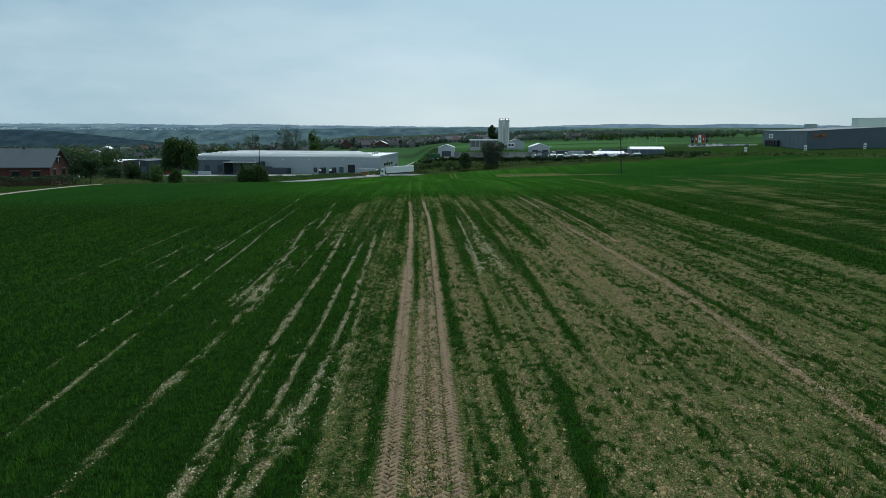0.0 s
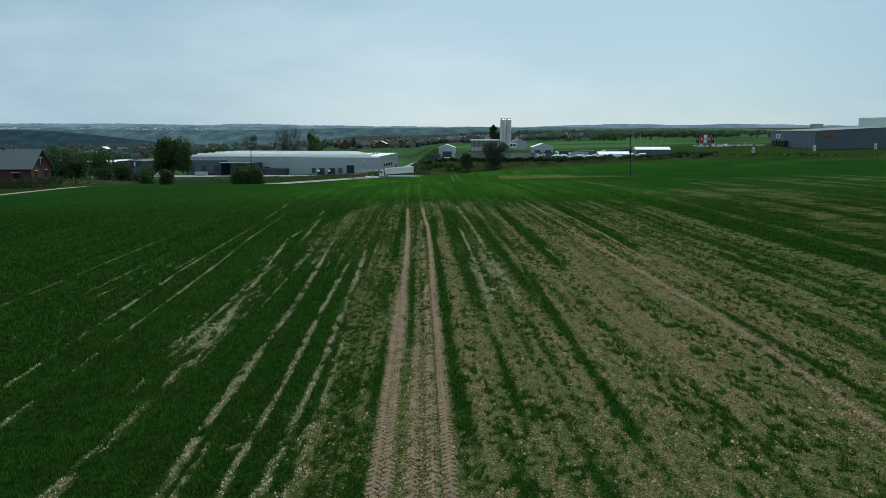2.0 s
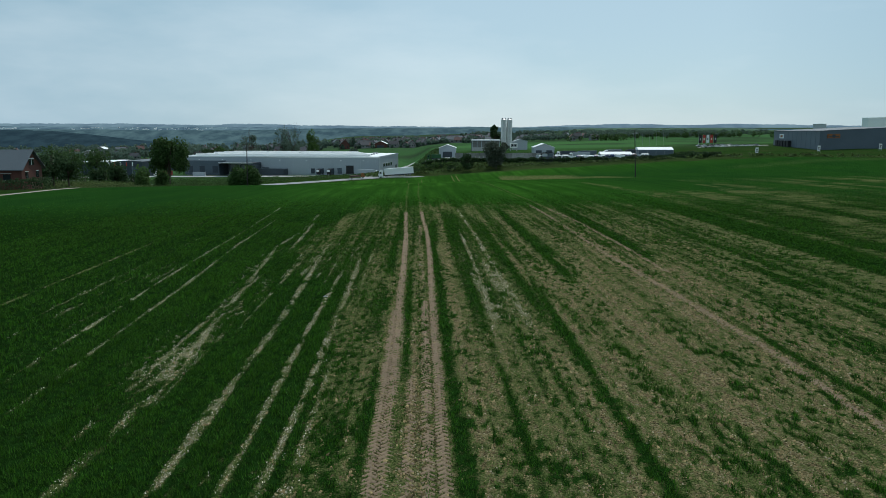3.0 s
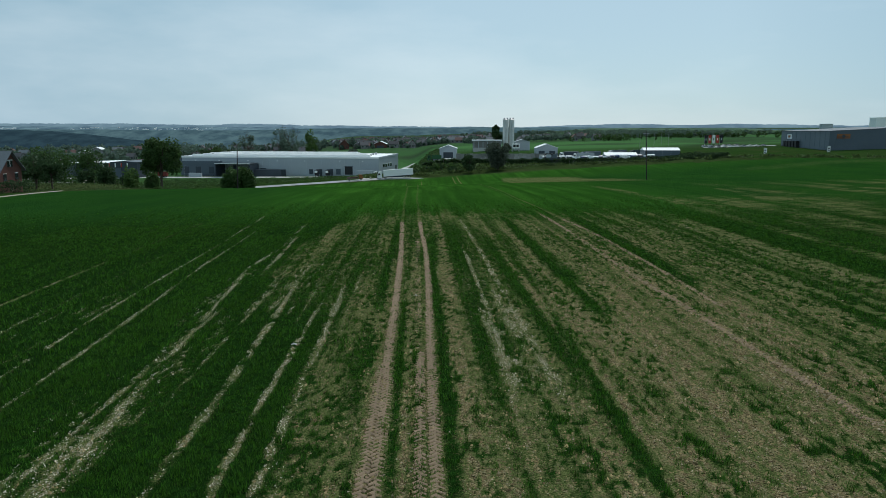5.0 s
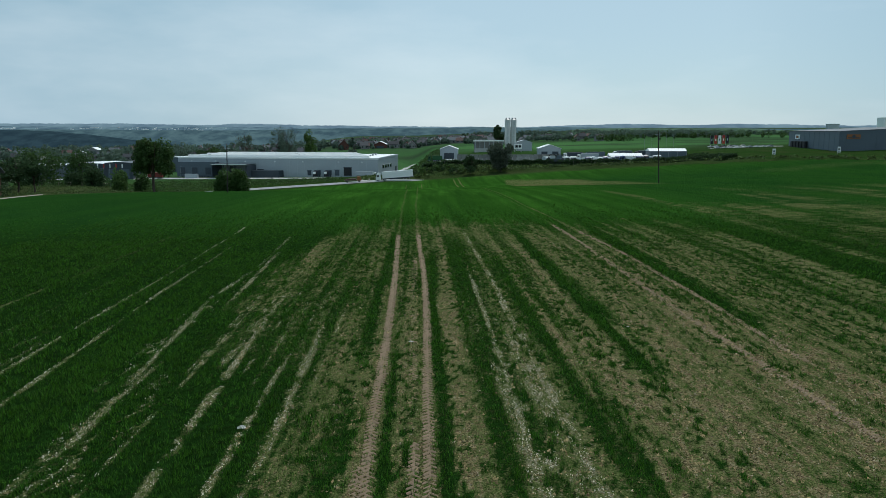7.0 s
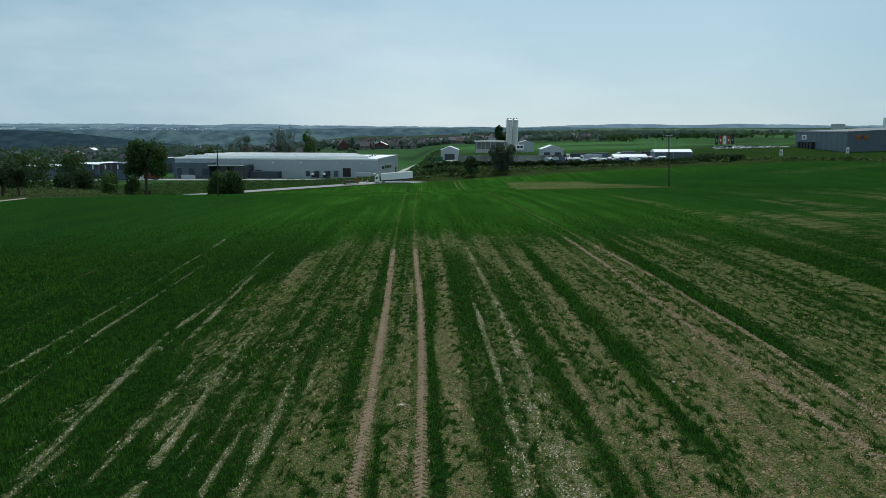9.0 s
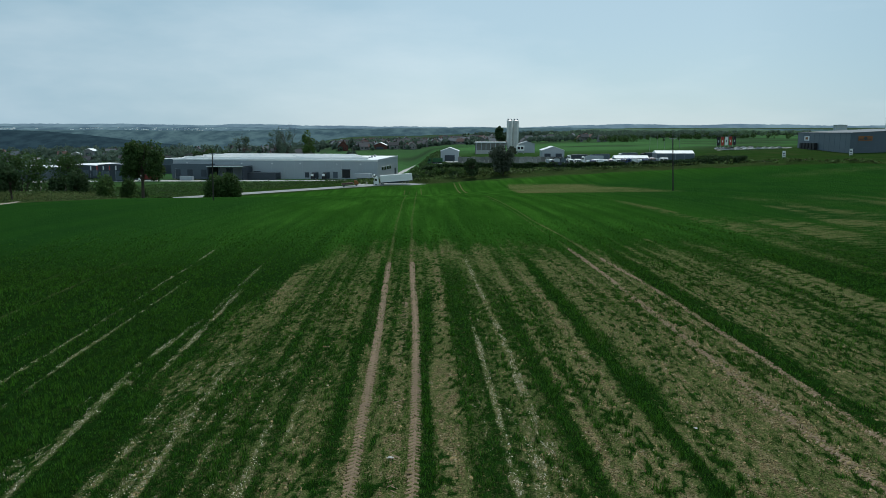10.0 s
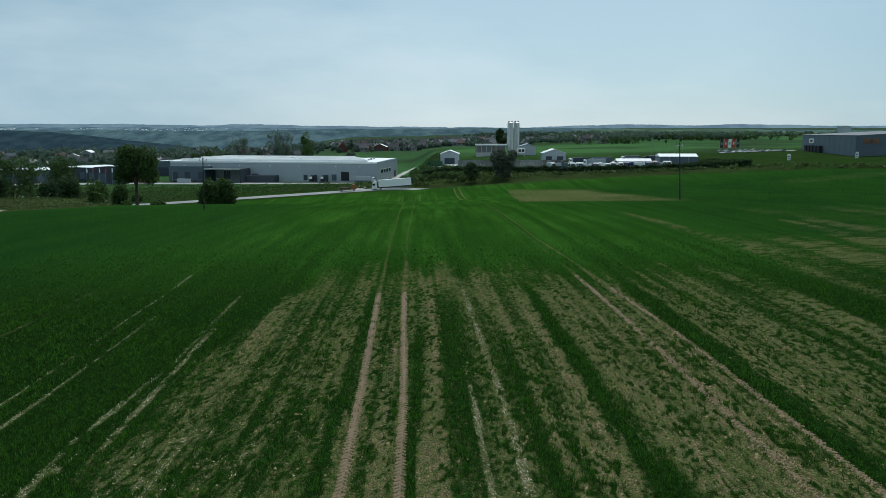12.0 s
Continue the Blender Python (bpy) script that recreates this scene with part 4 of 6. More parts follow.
# ---- power poles ----
def power_pole(x, y, height, label, lean=0.0):
    ob = thing("power_pole", at(x, y) @ pose(0, 0, 0, 0, lean, 0), label, "power pole", "power poles")
    part("post", rod(bmesh.new(), (0, 0, -0.8), (0, 0, height), 0.17, 0.11, 10), M["pole"], ob)
    part("crossarm", boxed(-0.9, 0.9, -0.06, 0.06, height - 0.75, height - 0.62, 0.015), M["steel"], ob)
    bm = bmesh.new()
    rod(bm, (-0.7, 0.05, height - 0.7), (0, 0.05, height - 1.4), 0.03, n=6)
    rod(bm, (0.7, 0.05, height - 0.7), (0, 0.05, height - 1.4), 0.03, n=6)
    part("brace", bm, M["steel"], ob)
    for px in (-0.8, 0.0, 0.8):
        bm = bmesh.new()
        z = height - 0.62 if px else height
        rod(bm, (px, 0, z), (px, 0, z + 0.2), 0.03, n=6)
        for k in range(3):
            rod(bm, (px, 0, z + 0.12 + 0.11 * k), (px, 0, z + 0.2 + 0.11 * k), 0.11 - 0.02 * k, 0.07, 8)
        part("insulator", bm, M["porcelain"], ob, "brown porcelain insulator")
    return ob


power_pole(62.9, 223, 13.0, "tall dark wooden power pole standing in the green field", -3.0)
power_pole(-47.8, 230, 12.0, "dark wooden power pole near the field's lower edge", 1.5)


# ---- the warehouse ----
def warehouse():
    ob = thing("warehouse", pose(-27, 585, -22.3, 0, 0, 167.8), "long low grey warehouse with a white flat roof", "warehouse")
    L, W, H = 160.0, 62.0, 13.0      # local x runs along the front to the far end, local -y goes back
    rise = 1.0
    part("wall", prism_x([(0, -2), (0, H), (-W, H + rise), (-W, -2)], 0, L), M["panel"], ob, "pale grey panel wall")
    part("roof", prism_x([(-0.3, H - 0.1), (-0.3, H + 0.2), (-W + 0.3, H + rise + 0.2), (-W + 0.3, H + rise - 0.1)], 0.3, L - 0.3), M["roof_white"], ob, "white roof sheet")
    part("parapet", boxed(-0.25, L + 0.25, -0.1, 0.2, H - 0.9, H + 0.3, 0.04), M["white"], ob)
    part("parapet", prism_x([(0, H - 0.9), (0, H + 0.35), (-W, H + rise + 0.35), (-W, H + rise - 0.9)], -0.25, 0.28), M["panel"], ob)
    for i in range(6):
        y = -6 - 10 * i
        h = H - rise * y / W + 0.2
        part("skylight", prism(bmesh.new(), [(8 + 5 * i, h - 0.2), (L - 6 - 4 * (i % 3), h - 0.2), (L - 6.5 - 4 * (i % 3), h + 1.5), (8.5 + 5 * i, h + 1.5)], y - 1.5, y + 1.5), M["white"], ob, "long white roof light")
    for i in range(16):
        random.seed(60 + i)
        x, y = random.uniform(2, 150), -random.uniform(4, 56)
        h = H - rise * y / W
        part("vent", boxed(x, x + 1.4, y, y + 1.2, h, h + random.uniform(1.0, 1.9), 0.05), M["steel"], ob)
    for i in range(26):
        part("pilaster", boxed(3 + 6 * i, 3.22 + 6 * i, 0.0, 0.09, 0, H - 0.9), M["panel"], ob)
    # gates, doors, lamps along the front
    for x, w, h, m in ((20.5, 6.0, 6.0, "black"), (30, 3.5, 4.0, "panel_mid"), (52, 3.0, 3.5, "panel_dark"), (132, 6, 7.0, "panel_dark"), (150, 6, 7.0, "panel_dark"), (112, 5, 6.0, "panel_dark"), (90, 5, 4.0, "panel_dark")):
        gate = part("gate", boxed(x, x + w, -0.05, 0.12, 0, h), M[m], ob, "dark roller gate")
        part("frame", boxed(x - 0.3, x + w + 0.3, 0.0, 0.2, h, h + 0.35), M["panel_dark"], gate)
    for x in (12, 30, 58, 80, 104, 128, 148):
        part("wall_lamp", boxed(x, x + 0.9, 0.1, 0.6, H - 3.2, H - 2.6, 0.05), M["white"], ob)
    # loading canopy with its posts and side walls
    canopy = part("canopy", boxed(96, 124, 0.2, 17, 8.0, 8.5, 0.05), M["panel_dark"], ob, "flat dark loading canopy")
    part("canopy_edge", boxed(95.9, 124.1, 17.0, 17.15, 8.1, 8.65), M["white"], canopy, "thin white edge")
    for x in (96.3, 105, 114, 123.4):
        part("canopy_post", boxed(x, x + 0.4, 16.2, 16.6, -1.5, 8.0), M["panel_dark"], ob)
    part("dock_wall", boxed(96, 96.3, 0.2, 16, -1.5, 7.6), M["panel_dark"], ob)
    part("dock_wall", boxed(123.7, 124, 0.2, 16, -1.5, 7.6), M["panel_dark"], ob)
    part("ramp_wall", boxed(74, 96, 0.2, 9, -1.5, 3.6), M["panel_dark"], ob, "dark ramp wall")
    part("annex", boxed(126, 158, 0.2, 6, -1.5, 9.6), M["panel_mid"], ob, "grey loading annex")
    for x in (130, 141, 151):
        part("dock_gate", boxed(x, x + 4.4, 5.9, 6.2, 0.2, 5.4), M["panel_dark"], ob)
    # side wall: windows and doors
    for k in range(4):
        w = part("window", boxed(-0.14, 0.1, -17 - 7.5 * k, -12 - 7.5 * k, 5.2, 7.6), M["glass"], ob, "dark window")
        part("window_frame", boxed(-0.2, -0.05, -17.2 - 7.5 * k, -11.8 - 7.5 * k, 7.6, 7.9), M["white"], w)
    part("gate", boxed(-0.14, 0.1, -56, -51, 0, 5), M["panel_dark"], ob)
    return ob


warehouse()


# ---- plain industrial halls ----
def hall(x, y, turn, lx, ly, h, wall, roof, label, name="hall", doors=3, group="", dz=0.0, ridge=0.8, category="building"):
    """A shed: its front is local -y; ridge along y."""
    ob = thing(name, at(x, y, turn, dz), label, category, group)
    half = lx / 2
    part("wall", gable_wall(half, h, h + ridge, 0, ly), M[wall], ob)
    part("roof", gable_roof(half, h, h + ridge + 0.05, 0, ly, 0.2, 0.35), M[roof], ob)
    for i in range(doors):
        w = lx / (doors * 1.8)
        c = -half + lx * (i + 0.5) / doors
        part("door", boxed(c - w / 2, c + w / 2, -0.1, 0.1, 0, h * 0.6), M["panel_dark" if wall != "panel_dark" else "panel_mid"], ob)
    return ob


# left of the warehouse
hall(-262, 640, -8, 46, 40, 8, "panel_dark", "roof_white", "dark industrial hall with a white roof", doors=6, dz=2)
hall(-222, 600, -10, 22, 30, 11, "panel_dark", "roof_grey", "dark brown hall beside the warehouse", doors=2, dz=1)
hall(-300, 620, -8, 40, 30, 8, "panel_mid", "roof_white", "grey hall with a bright white roof", doors=4, dz=2)
hall(-330, 520, -8, 50, 26, 7, "panel_mid", "roof_white", "low hall with a bright white roof", doors=4)
hall(-205, 690, -10, 36, 30, 12, "panel_mid", "roof_white", "grey hall with a white roof behind the warehouse", doors=2)


# the grey halls on the right
def grey_hall():
    ob = thing("grey_hall", pose(261, 486, -1.0), "large blue-grey steel hall with company signs", "building")
    L, W, H = 120.0, 62.0, 11.3
    bm = prism(bmesh.new(), [(0, -2), (L, -2), (L, H - 1), (52, H + 2.4), (0, H)], 0, W)
    part("wall", bm, M["panel_mid"], ob)
    bm = prism(bmesh.new(), [(-0.4, H), (-0.4, H + 0.3), (52, H + 2.75), (L + 0.4, H - 0.7), (L + 0.4, H - 1), (52, H + 2.42)][::-1], -0.3, W + 0.3)
    part("roof", bm, M["roof_grey"], ob)
    # Thin sheet that makes the side wall lighter than the front.
    part("side_wall", boxed(-0.06, 0.02, 0.3, W - 0.3, -1.5, H - 0.1), M["cladding_blue"], ob, "side wall, lighter grey than the front")
    sign = part("sign", boxed(4.5, 13, -0.35, -0.05, 6.8, 9.6, 0.03), M["orange"], ob, "orange company sign")
    part("emblem", rod(bmesh.new(), (8.75, -0.37, 8.2), (8.75, -0.45, 8.2), 1.1, 1.1, 18), M["panel_dark"], sign)
    part("emblem", boxed(5.2, 12.3, -0.42, -0.36, 7.5, 8.0), M["panel_dark"], sign)
    sign = part("sign", boxed(-0.35, -0.07, 47, 53, 6.2, 9.2, 0.03), M["white"], ob, "pale company sign")
    part("emblem", boxed(-0.42, -0.36, 48.5, 51.5, 6.9, 8.5), M["orange"], sign)
    for i in range(5):
        part("dock_shelter", boxed(-2.5, -0.4, 36 + 4 * i, 38.8 + 4 * i, -1, 4.8, 0.1), M["black"], ob, "tall black loading shelter")
    for i in range(9):
        part("pilaster", boxed(-0.12, -0.05, 5 + 6 * i, 5.25 + 6 * i, 0, H - 0.4), M["panel_mid"], ob)
    for k in range(14):
        part("cladding_rib", boxed(0.2, L - 0.2, -0.05, 0.0, 0.4 + 0.75 * k, 0.52 + 0.75 * k), M["panel_mid"], ob)
    for i in range(18):
        part("pilaster", boxed(4 + 6.4 * i, 4.25 + 6.4 * i, -0.08, 0.0, 0, H - 1.2), M["panel_mid"], ob)
    return ob


grey_hall()
hall(453, 693, 0, 66, 10, 20.5, "white", "roof_white", "tall pale hall behind the grey hall", doors=0, dz=0.0, ridge=0.5)
hall(398, 734, 0, 11, 4, 15, "panel", "panel", "grey rooftop plant house behind the hall", doors=0, ridge=0.2)


# ---- concrete works on the bank ----
def silo(x, y, height, r, dz):
    ob = thing("silo", at(x, y, 0, dz), "tall pale cylindrical cement silo", "silo", "cement silos")
    bm = rod(bmesh.new(), (0, 0, 3.4), (0, 0, height), r, r, 24)
    part("barrel", bm, M["silo_paint"], ob)
    part("cone", rod(bmesh.new(), (0, 0, 1.2), (0, 0, 3.4), 0.5, r, 24), M["steel"], ob)
    part("lid", rod(bmesh.new(), (0, 0, height), (0, 0, height + 0.5), r * 1.02, r * 0.5, 24), M["steel"], ob)
    for k in range(2):
        part("filter", rod(bmesh.new(), (r * (k - 0.5), 0, height + 0.3), (r * (k - 0.5), 0, height + 1.2), 0.45, 0.45, 10), M["panel_dark"], ob)
    for a in range(4):
        c, s = math.cos(a * math.pi / 2 + 0.7) * r * 0.9, math.sin(a * math.pi / 2 + 0.7) * r * 0.9
        part("leg", rod(bmesh.new(), (c, s, -1), (c, s, 3.6), 0.16, 0.16, 8), M["steel"], ob)
    bm = bmesh.new()
    rod(bm, (-0.25, -r - 0.15, 0), (-0.25, -r - 0.15, height), 0.04, n=5)
    rod(bm, (0.25, -r - 0.15, 0), (0.25, -r - 0.15, height), 0.04, n=5)
    for k in range(int(height / 0.6)):
        rod(bm, (-0.25, -r - 0.15, 0.6 * k), (0.25, -r - 0.15, 0.6 * k), 0.025, n=4)
    part("ladder", bm, M["steel"], ob)
    return ob


silo(66.4, 569, 22.5, 2.05, 0)
silo(70.8, 570, 22.5, 2.05, 0)
tree(61.2, 582, 20.5, 4.0, 3, "leaf_dark", 171, "tall narrow dark tree behind the cement silos", 2600, 0.8, 0.4, 14)
ob = thing("aggregate_bunker", at(53, 566), "brown aggregate bunker with a white roof edge", "building")
part("wall", boxed(-10.2, 10.2, 0, 9, -1.5, 7.2), M["concrete_old"], ob)
part("roof", boxed(-10.6, 10.6, -0.6, 9.4, 7.2, 8.1, 0.06), M["white"], ob, "white roof edge")
for k in range(7):
    part("column", boxed(-10.1 + 3.3 * k, -9.7 + 3.3 * k, -0.3, 0.0, 0, 7.2), M["panel"], ob)
part("base", boxed(-10.4, 10.4, -0.5, -0.1, -1, 2.4), M["concrete"], ob)
ob = thing("control_cabin", at(72.5, 556), "small white control cabin on steel legs", "building")
part("body", boxed(-2.6, 2.6, 0, 4, 2.2, 5.6, 0.05), M["white"], ob)
for cx in (-2.5, 2.1):
    for cy in (0.2, 3.4):
        part("leg", boxed(cx, cx + 0.4, cy, cy + 0.4, -1, 2.2), M["steel"], ob)
for cx in (-2.0, 0.2):
    part("window", boxed(cx, cx + 1.7, -0.06, 0.1, 3.2, 4.9), M["glass"], ob)
hall(79.5, 574, -4, 11, 14, 6.2, "panel", "panel", "grey works building beside the silos", doors=0, ridge=1.6)
hall(21.5, 500, -4, 11, 16, 6.0, "panel", "roof_white", "small pale works shed with a pale roof", doors=1, ridge=2.0)
hall(87.5, 515, -4, 14, 16, 4.8, "panel", "roof_white", "low grey shed with a white pitched roof", doors=2, ridge=2.4)
ob = thing("works_fence", at(55, 470), "long grey slab fence round the works", "fence")
for k in range(24):
    part("panel", boxed(-30 + 2.5 * k, -27.6 + 2.5 * k, -0.08, 0.08, -1, 3.8 - 0.08 * (k % 3)), M["concrete_old"], ob)


# ---- hedge, tents and the vehicle yard ----
def hedge(x0, y0, x1, y1, height, width, label, seed, n=9000, leaf="leaf_dark", name="hedge", size=0.45):
    rng = np.random.default_rng(seed)
    ob = thing(name, at((x0 + x1) / 2, (y0 + y1) / 2), label, "hedge")
    cx, cy, cz = (x0 + x1) / 2, (y0 + y1) / 2, float(land((x0 + x1) / 2, (y0 + y1) / 2))
    t = rng.uniform(0, 1, n)
    d = Vector((x1 - x0, y1 - y0, 0)).normalized()
    px, py = x0 + (x1 - x0) * t, y0 + (y1 - y0) * t
    top = height * (0.75 + 0.35 * smooth_noise(t * 300, t * 0, 3, 1, seed) + 0.15 * smooth_noise(t * 300, t * 0, 9, 1, seed + 1))
    side = rng.normal(0, 0.32, n) * width
    z = land(px, py) + top * (1 - rng.uniform(0, 1, n) ** 2.2)
    pts = np.stack([px - cx - d.y * side, py - cy + d.x * side, z - cz], -1)
    v, f = leaves(pts, size, seed + 1)
    mesh_object("foliage", v, f, M[leaf], ob)
    bm = bmesh.new()
    length = math.hypot(x1 - x0, y1 - y0)
    for i in range(int(length / 2.2)):
        k = i * 2.2 / length
        qx, qy = x0 + (x1 - x0) * k, y0 + (y1 - y0) * k
        q = float(land(qx, qy)) - cz
        rod(bm, (qx - cx, qy - cy, q - 0.3), (qx - cx, qy - cy, q + height * 0.7), 0.06, 0.03, 4)
    part("stem", bm, M["bark"], ob)
    return ob


hedge(4, 409, 135, 420, 2.8, 2.4, "long dark clipped hedge of young conifers along the bank", 300, 16000, size=0.6)
hedge(135, 420, 176, 437, 3.0, 3.0, "dense dark hedge round the corner of the yard", 310, 7000, size=0.6)
hedge(176, 437, 140, 470, 3.4, 3.0, "dense dark hedge along the yard's side", 312, 2600)


ob = thing("yard_fence", at(70, 413), "wire fence on pale concrete posts along the dark hedge", "fence")
_z0 = float(land(70, 413))
for i in range(56):
    x = 6 + 2.3 * i
    y = 408.7 + 0.084 * (x - 4)
    z = float(land(x, y)) - _z0
    part("post", boxed(x - 70.09, x - 69.91, y - 413.09, y - 412.91, z - 0.4, z + 3.1 + 0.4 * (i % 3 == 0)), M["concrete_old"], ob)
for h in (0.9, 2.4):
    bm = bmesh.new()
    for i in range(55):
        p, q = [(6 + 2.3 * k, 408.7 + 0.084 * (2 + 2.3 * k)) for k in (i, i + 1)]
        rod(bm, (p[0] - 70, p[1] - 413, float(land(*p)) - _z0 + h), (q[0] - 70, q[1] - 413, float(land(*q)) - _z0 + h), 0.012, n=4)
    part("wire", bm, M["steel"], ob)


def tent(x, y, turn, lx, ly, h, label):
    ob = thing("storage_tent", at(x, y, turn), label, "tent", "storage tents")
    part("wall", boxed(-lx / 2, lx / 2, 0, ly, -1, h), M["panel_mid"], ob, "grey tarpaulin wall")
    bm = prism(bmesh.new(), [(-0.3, h), (ly + 0.3, h), (ly / 2, h + 1.5)], -lx / 2 - 0.3, lx / 2 + 0.3)
    bmesh.ops.transform(bm, matrix=Matrix.Rotation(radians(90), 4, "Z") @ Matrix.Scale(-1, 4, (0, 1, 0)) @ Matrix.Rotation(0, 4, "Z"), verts=bm.verts)
    bmesh.ops.transform(bm, matrix=Matrix.Rotation(radians(180), 4, "Z") @ Matrix.Scale(1, 4), verts=bm.verts)
    for v in bm.verts:
        v.co.y = abs(v.co.y) - 0.3 if v.co.y < -0.31 else v.co.y
    bmesh.ops.recalc_face_normals(bm, faces=bm.faces)
    part("roof", bm, M["roof_white"], ob, "white tarpaulin roof")
    for k in range(5):
        part("pole", boxed(-lx / 2 + k * lx / 4 - 0.06, -lx / 2 + k * lx / 4 + 0.06, -0.08, 0, 0, h), M["steel"], ob)
    return ob


tent(143.5, 452, -3, 20.5, 10, 5.2, "long storage tent with a white tarpaulin roof")
tent(123.5, 466, -3, 19, 8, 2.6, "low open-sided storage tent with a white roof")


def car(m, paint, label, group):
    ob = tagged(new("car"), label, "car", group)
    ob.matrix_world = m
    bm = prism(bmesh.new(), [(-2.15, 0.35), (2.15, 0.35), (2.2, 0.75), (1.35, 0.95), (0.75, 1.42), (-1.1, 1.45), (-1.75, 0.98), (-2.2, 0.9)], -0.85, 0.85)
    bmesh.ops.bevel(bm, geom=bm.edges[:], offset=0.07, segments=1, affect="EDGES")
    part("body", bm, paint, ob)
    for s in (-1, 1):
        part("side_window", prism(bmesh.new(), [(-1.45, 1.0), (1.05, 0.98), (0.65, 1.36), (-1.05, 1.38)], s * 0.86 - 0.01, s * 0.86 + 0.01), M["glass"], ob)
    part("windscreen", prism(bmesh.new(), [(0.86, 1.36), (1.33, 1.0), (1.36, 1.02), (0.89, 1.38)], -0.7, 0.7), M["glass"], ob)
    for cx in (-1.35, 1.35):
        for s in (-1, 1):
            w = part("wheel", rod(bmesh.new(), (cx, s * 0.68, 0.32), (cx, s * 0.87, 0.32), 0.32, 0.32, 14), M["rubber"], ob)
            part("rim", rod(bmesh.new(), (cx, s * 0.865, 0.32), (cx, s * 0.885, 0.32), 0.19, 0.19, 10), M["steel"], w)
    return ob


PAINTS = ("white", "roof_white", "steel", "black", "blue", "red", "panel")
proto = {}


def park(x, y, turn, k, group, what):
    key = PAINTS[k % len(PAINTS)]
    if (key, group) not in proto:
        proto[key, group] = car(at(x, y, turn), M[key], {"white": "white", "roof_white": "pale silver", "steel": "silver grey", "black": "black", "blue": "dark blue", "red": "red", "panel": "grey"}[key] + " parked car " + what, group)
        return
    copy_thing(proto[key, group], at(x, y, turn))


random.seed(77)
for i in range(15):
    park(209 + 4.7 * (i % 9) + random.uniform(-0.4, 0.4), 545 + 12 * (i // 9) + random.uniform(-0.6, 0.6), 205 + random.uniform(-8, 8), random.choice((0, 0, 1, 0, 2, 3, 6)), "cars at the hall", "in a row beside the grey hall")
for i in range(34):
    park(88 + 2.9 * (i % 17) + random.uniform(-0.5, 0.5), 446 + 9 * (i // 17) + random.uniform(-1, 1), random.choice((85, 95, 20, -80)), random.choice((0, 1, 2, 3, 4, 6, 0)), "vehicles in the yard", "in the vehicle yard behind the hedge")


# ---- lorries ----
def wheel(parent, x, y, r=0.5, w=0.32):
    k = part("wheel", rod(bmesh.new(), (x, y - w / 2, r), (x, y + w / 2, r), r, r, 14), M["rubber"], parent)
    part("rim", rod(bmesh.new(), (x, y - w / 2 - 0.02, r), (x, y + w / 2 + 0.02, r), r * 0.55, r * 0.55, 10), M["steel"], k)


def lorry(m, label, cab="white", cargo="white", length=13.6, height=4.0, group=""):
    """Cab towards local -x."""
    ob = tagged(new("lorry"), label, "lorry", group)
    ob.matrix_world = m
    half = length / 2
    bm = prism(bmesh.new(), [(-half - 2.9, 0.5), (-half - 0.75, 0.5), (-half - 0.75, 3.4), (-half - 1.5, 3.75), (-half - 2.3, 3.3), (-half - 2.75, 2.2), (-half - 2.95, 1.4)], -1.22, 1.22)
    bmesh.ops.bevel(bm, geom=bm.edges[:], offset=0.09, segments=2, affect="EDGES")
    c = part("cab", bm, M[cab], ob)
    part("windscreen", prism(bmesh.new(), [(-half - 2.86, 2.05), (-half - 2.45, 3.1), (-half - 2.49, 3.12), (-half - 2.9, 2.07)], -1.05, 1.05), M["glass"], c)
    for s in (-1, 1):
        part("side_window", boxed(-half - 2.35, -half - 1.5, s * 1.23 - 0.012, s * 1.23 + 0.012, 1.95, 2.75), M["glass"], c)
        part("mirror", boxed(-half - 2.6, -half - 2.5, s * 1.4 - 0.1, s * 1.4 + 0.1, 1.9, 2.7, 0.03), M["black"], c)
    part("bumper", boxed(-half - 3.0, -half - 2.8, -1.2, 1.2, 0.35, 0.85, 0.05), M["panel_dark"], c)
    part("trailer", boxed(-half, half, -1.27, 1.27, 1.1, height, 0.05), M[cargo], ob, "box trailer")
    part("chassis", boxed(-half - 2.0, half - 0.1, -0.5, 0.5, 0.75, 1.1), M["black"], ob)
    part("side_guard", boxed(-half + 3.2, half - 5, -1.22, -1.15, 0.5, 1.0), M["panel_dark"], ob)
    part("side_guard", boxed(-half + 3.2, half - 5, 1.15, 1.22, 0.5, 1.0), M["panel_dark"], ob)
    for x in (-half - 2.0, -half + 0.8, half - 4.4, half - 3.1, half - 1.8):
        for s in (-1, 1):
            wheel(ob, x, s * 1.05)
    return ob


def on_road(x, dy=0.0, turn=0.0, lift=0.36):
    y = float(road_y(x)) + dy
    return pose(x, y, float(land(x, y)) + lift, 0, 0, turn)


lorry(on_road(-7, -2.0, 4) @ pose(0, 0, 0, 0, -4.0, 0), "long white articulated lorry on the country road", length=13.6)
ob = thing("flatbed_lorry", on_road(-27, -2.2, 6) @ pose(0, 0, 0, 0, -4.0, 0), "small orange flatbed lorry on the country road", "lorry")
bm = prism(bmesh.new(), [(1.9, 0.5), (3.7, 0.5), (3.7, 1.4), (3.2, 2.4), (1.9, 2.45)], -1.0, 1.0)
bmesh.ops.bevel(bm, geom=bm.edges[:], offset=0.08, segments=2, affect="EDGES")
c = part("cab", bm, M["orange"], ob)
part("windscreen", prism(bmesh.new(), [(3.3, 2.3), (3.68, 1.5), (3.72, 1.5), (3.34, 2.32)], -0.85, 0.85), M["glass"], c)
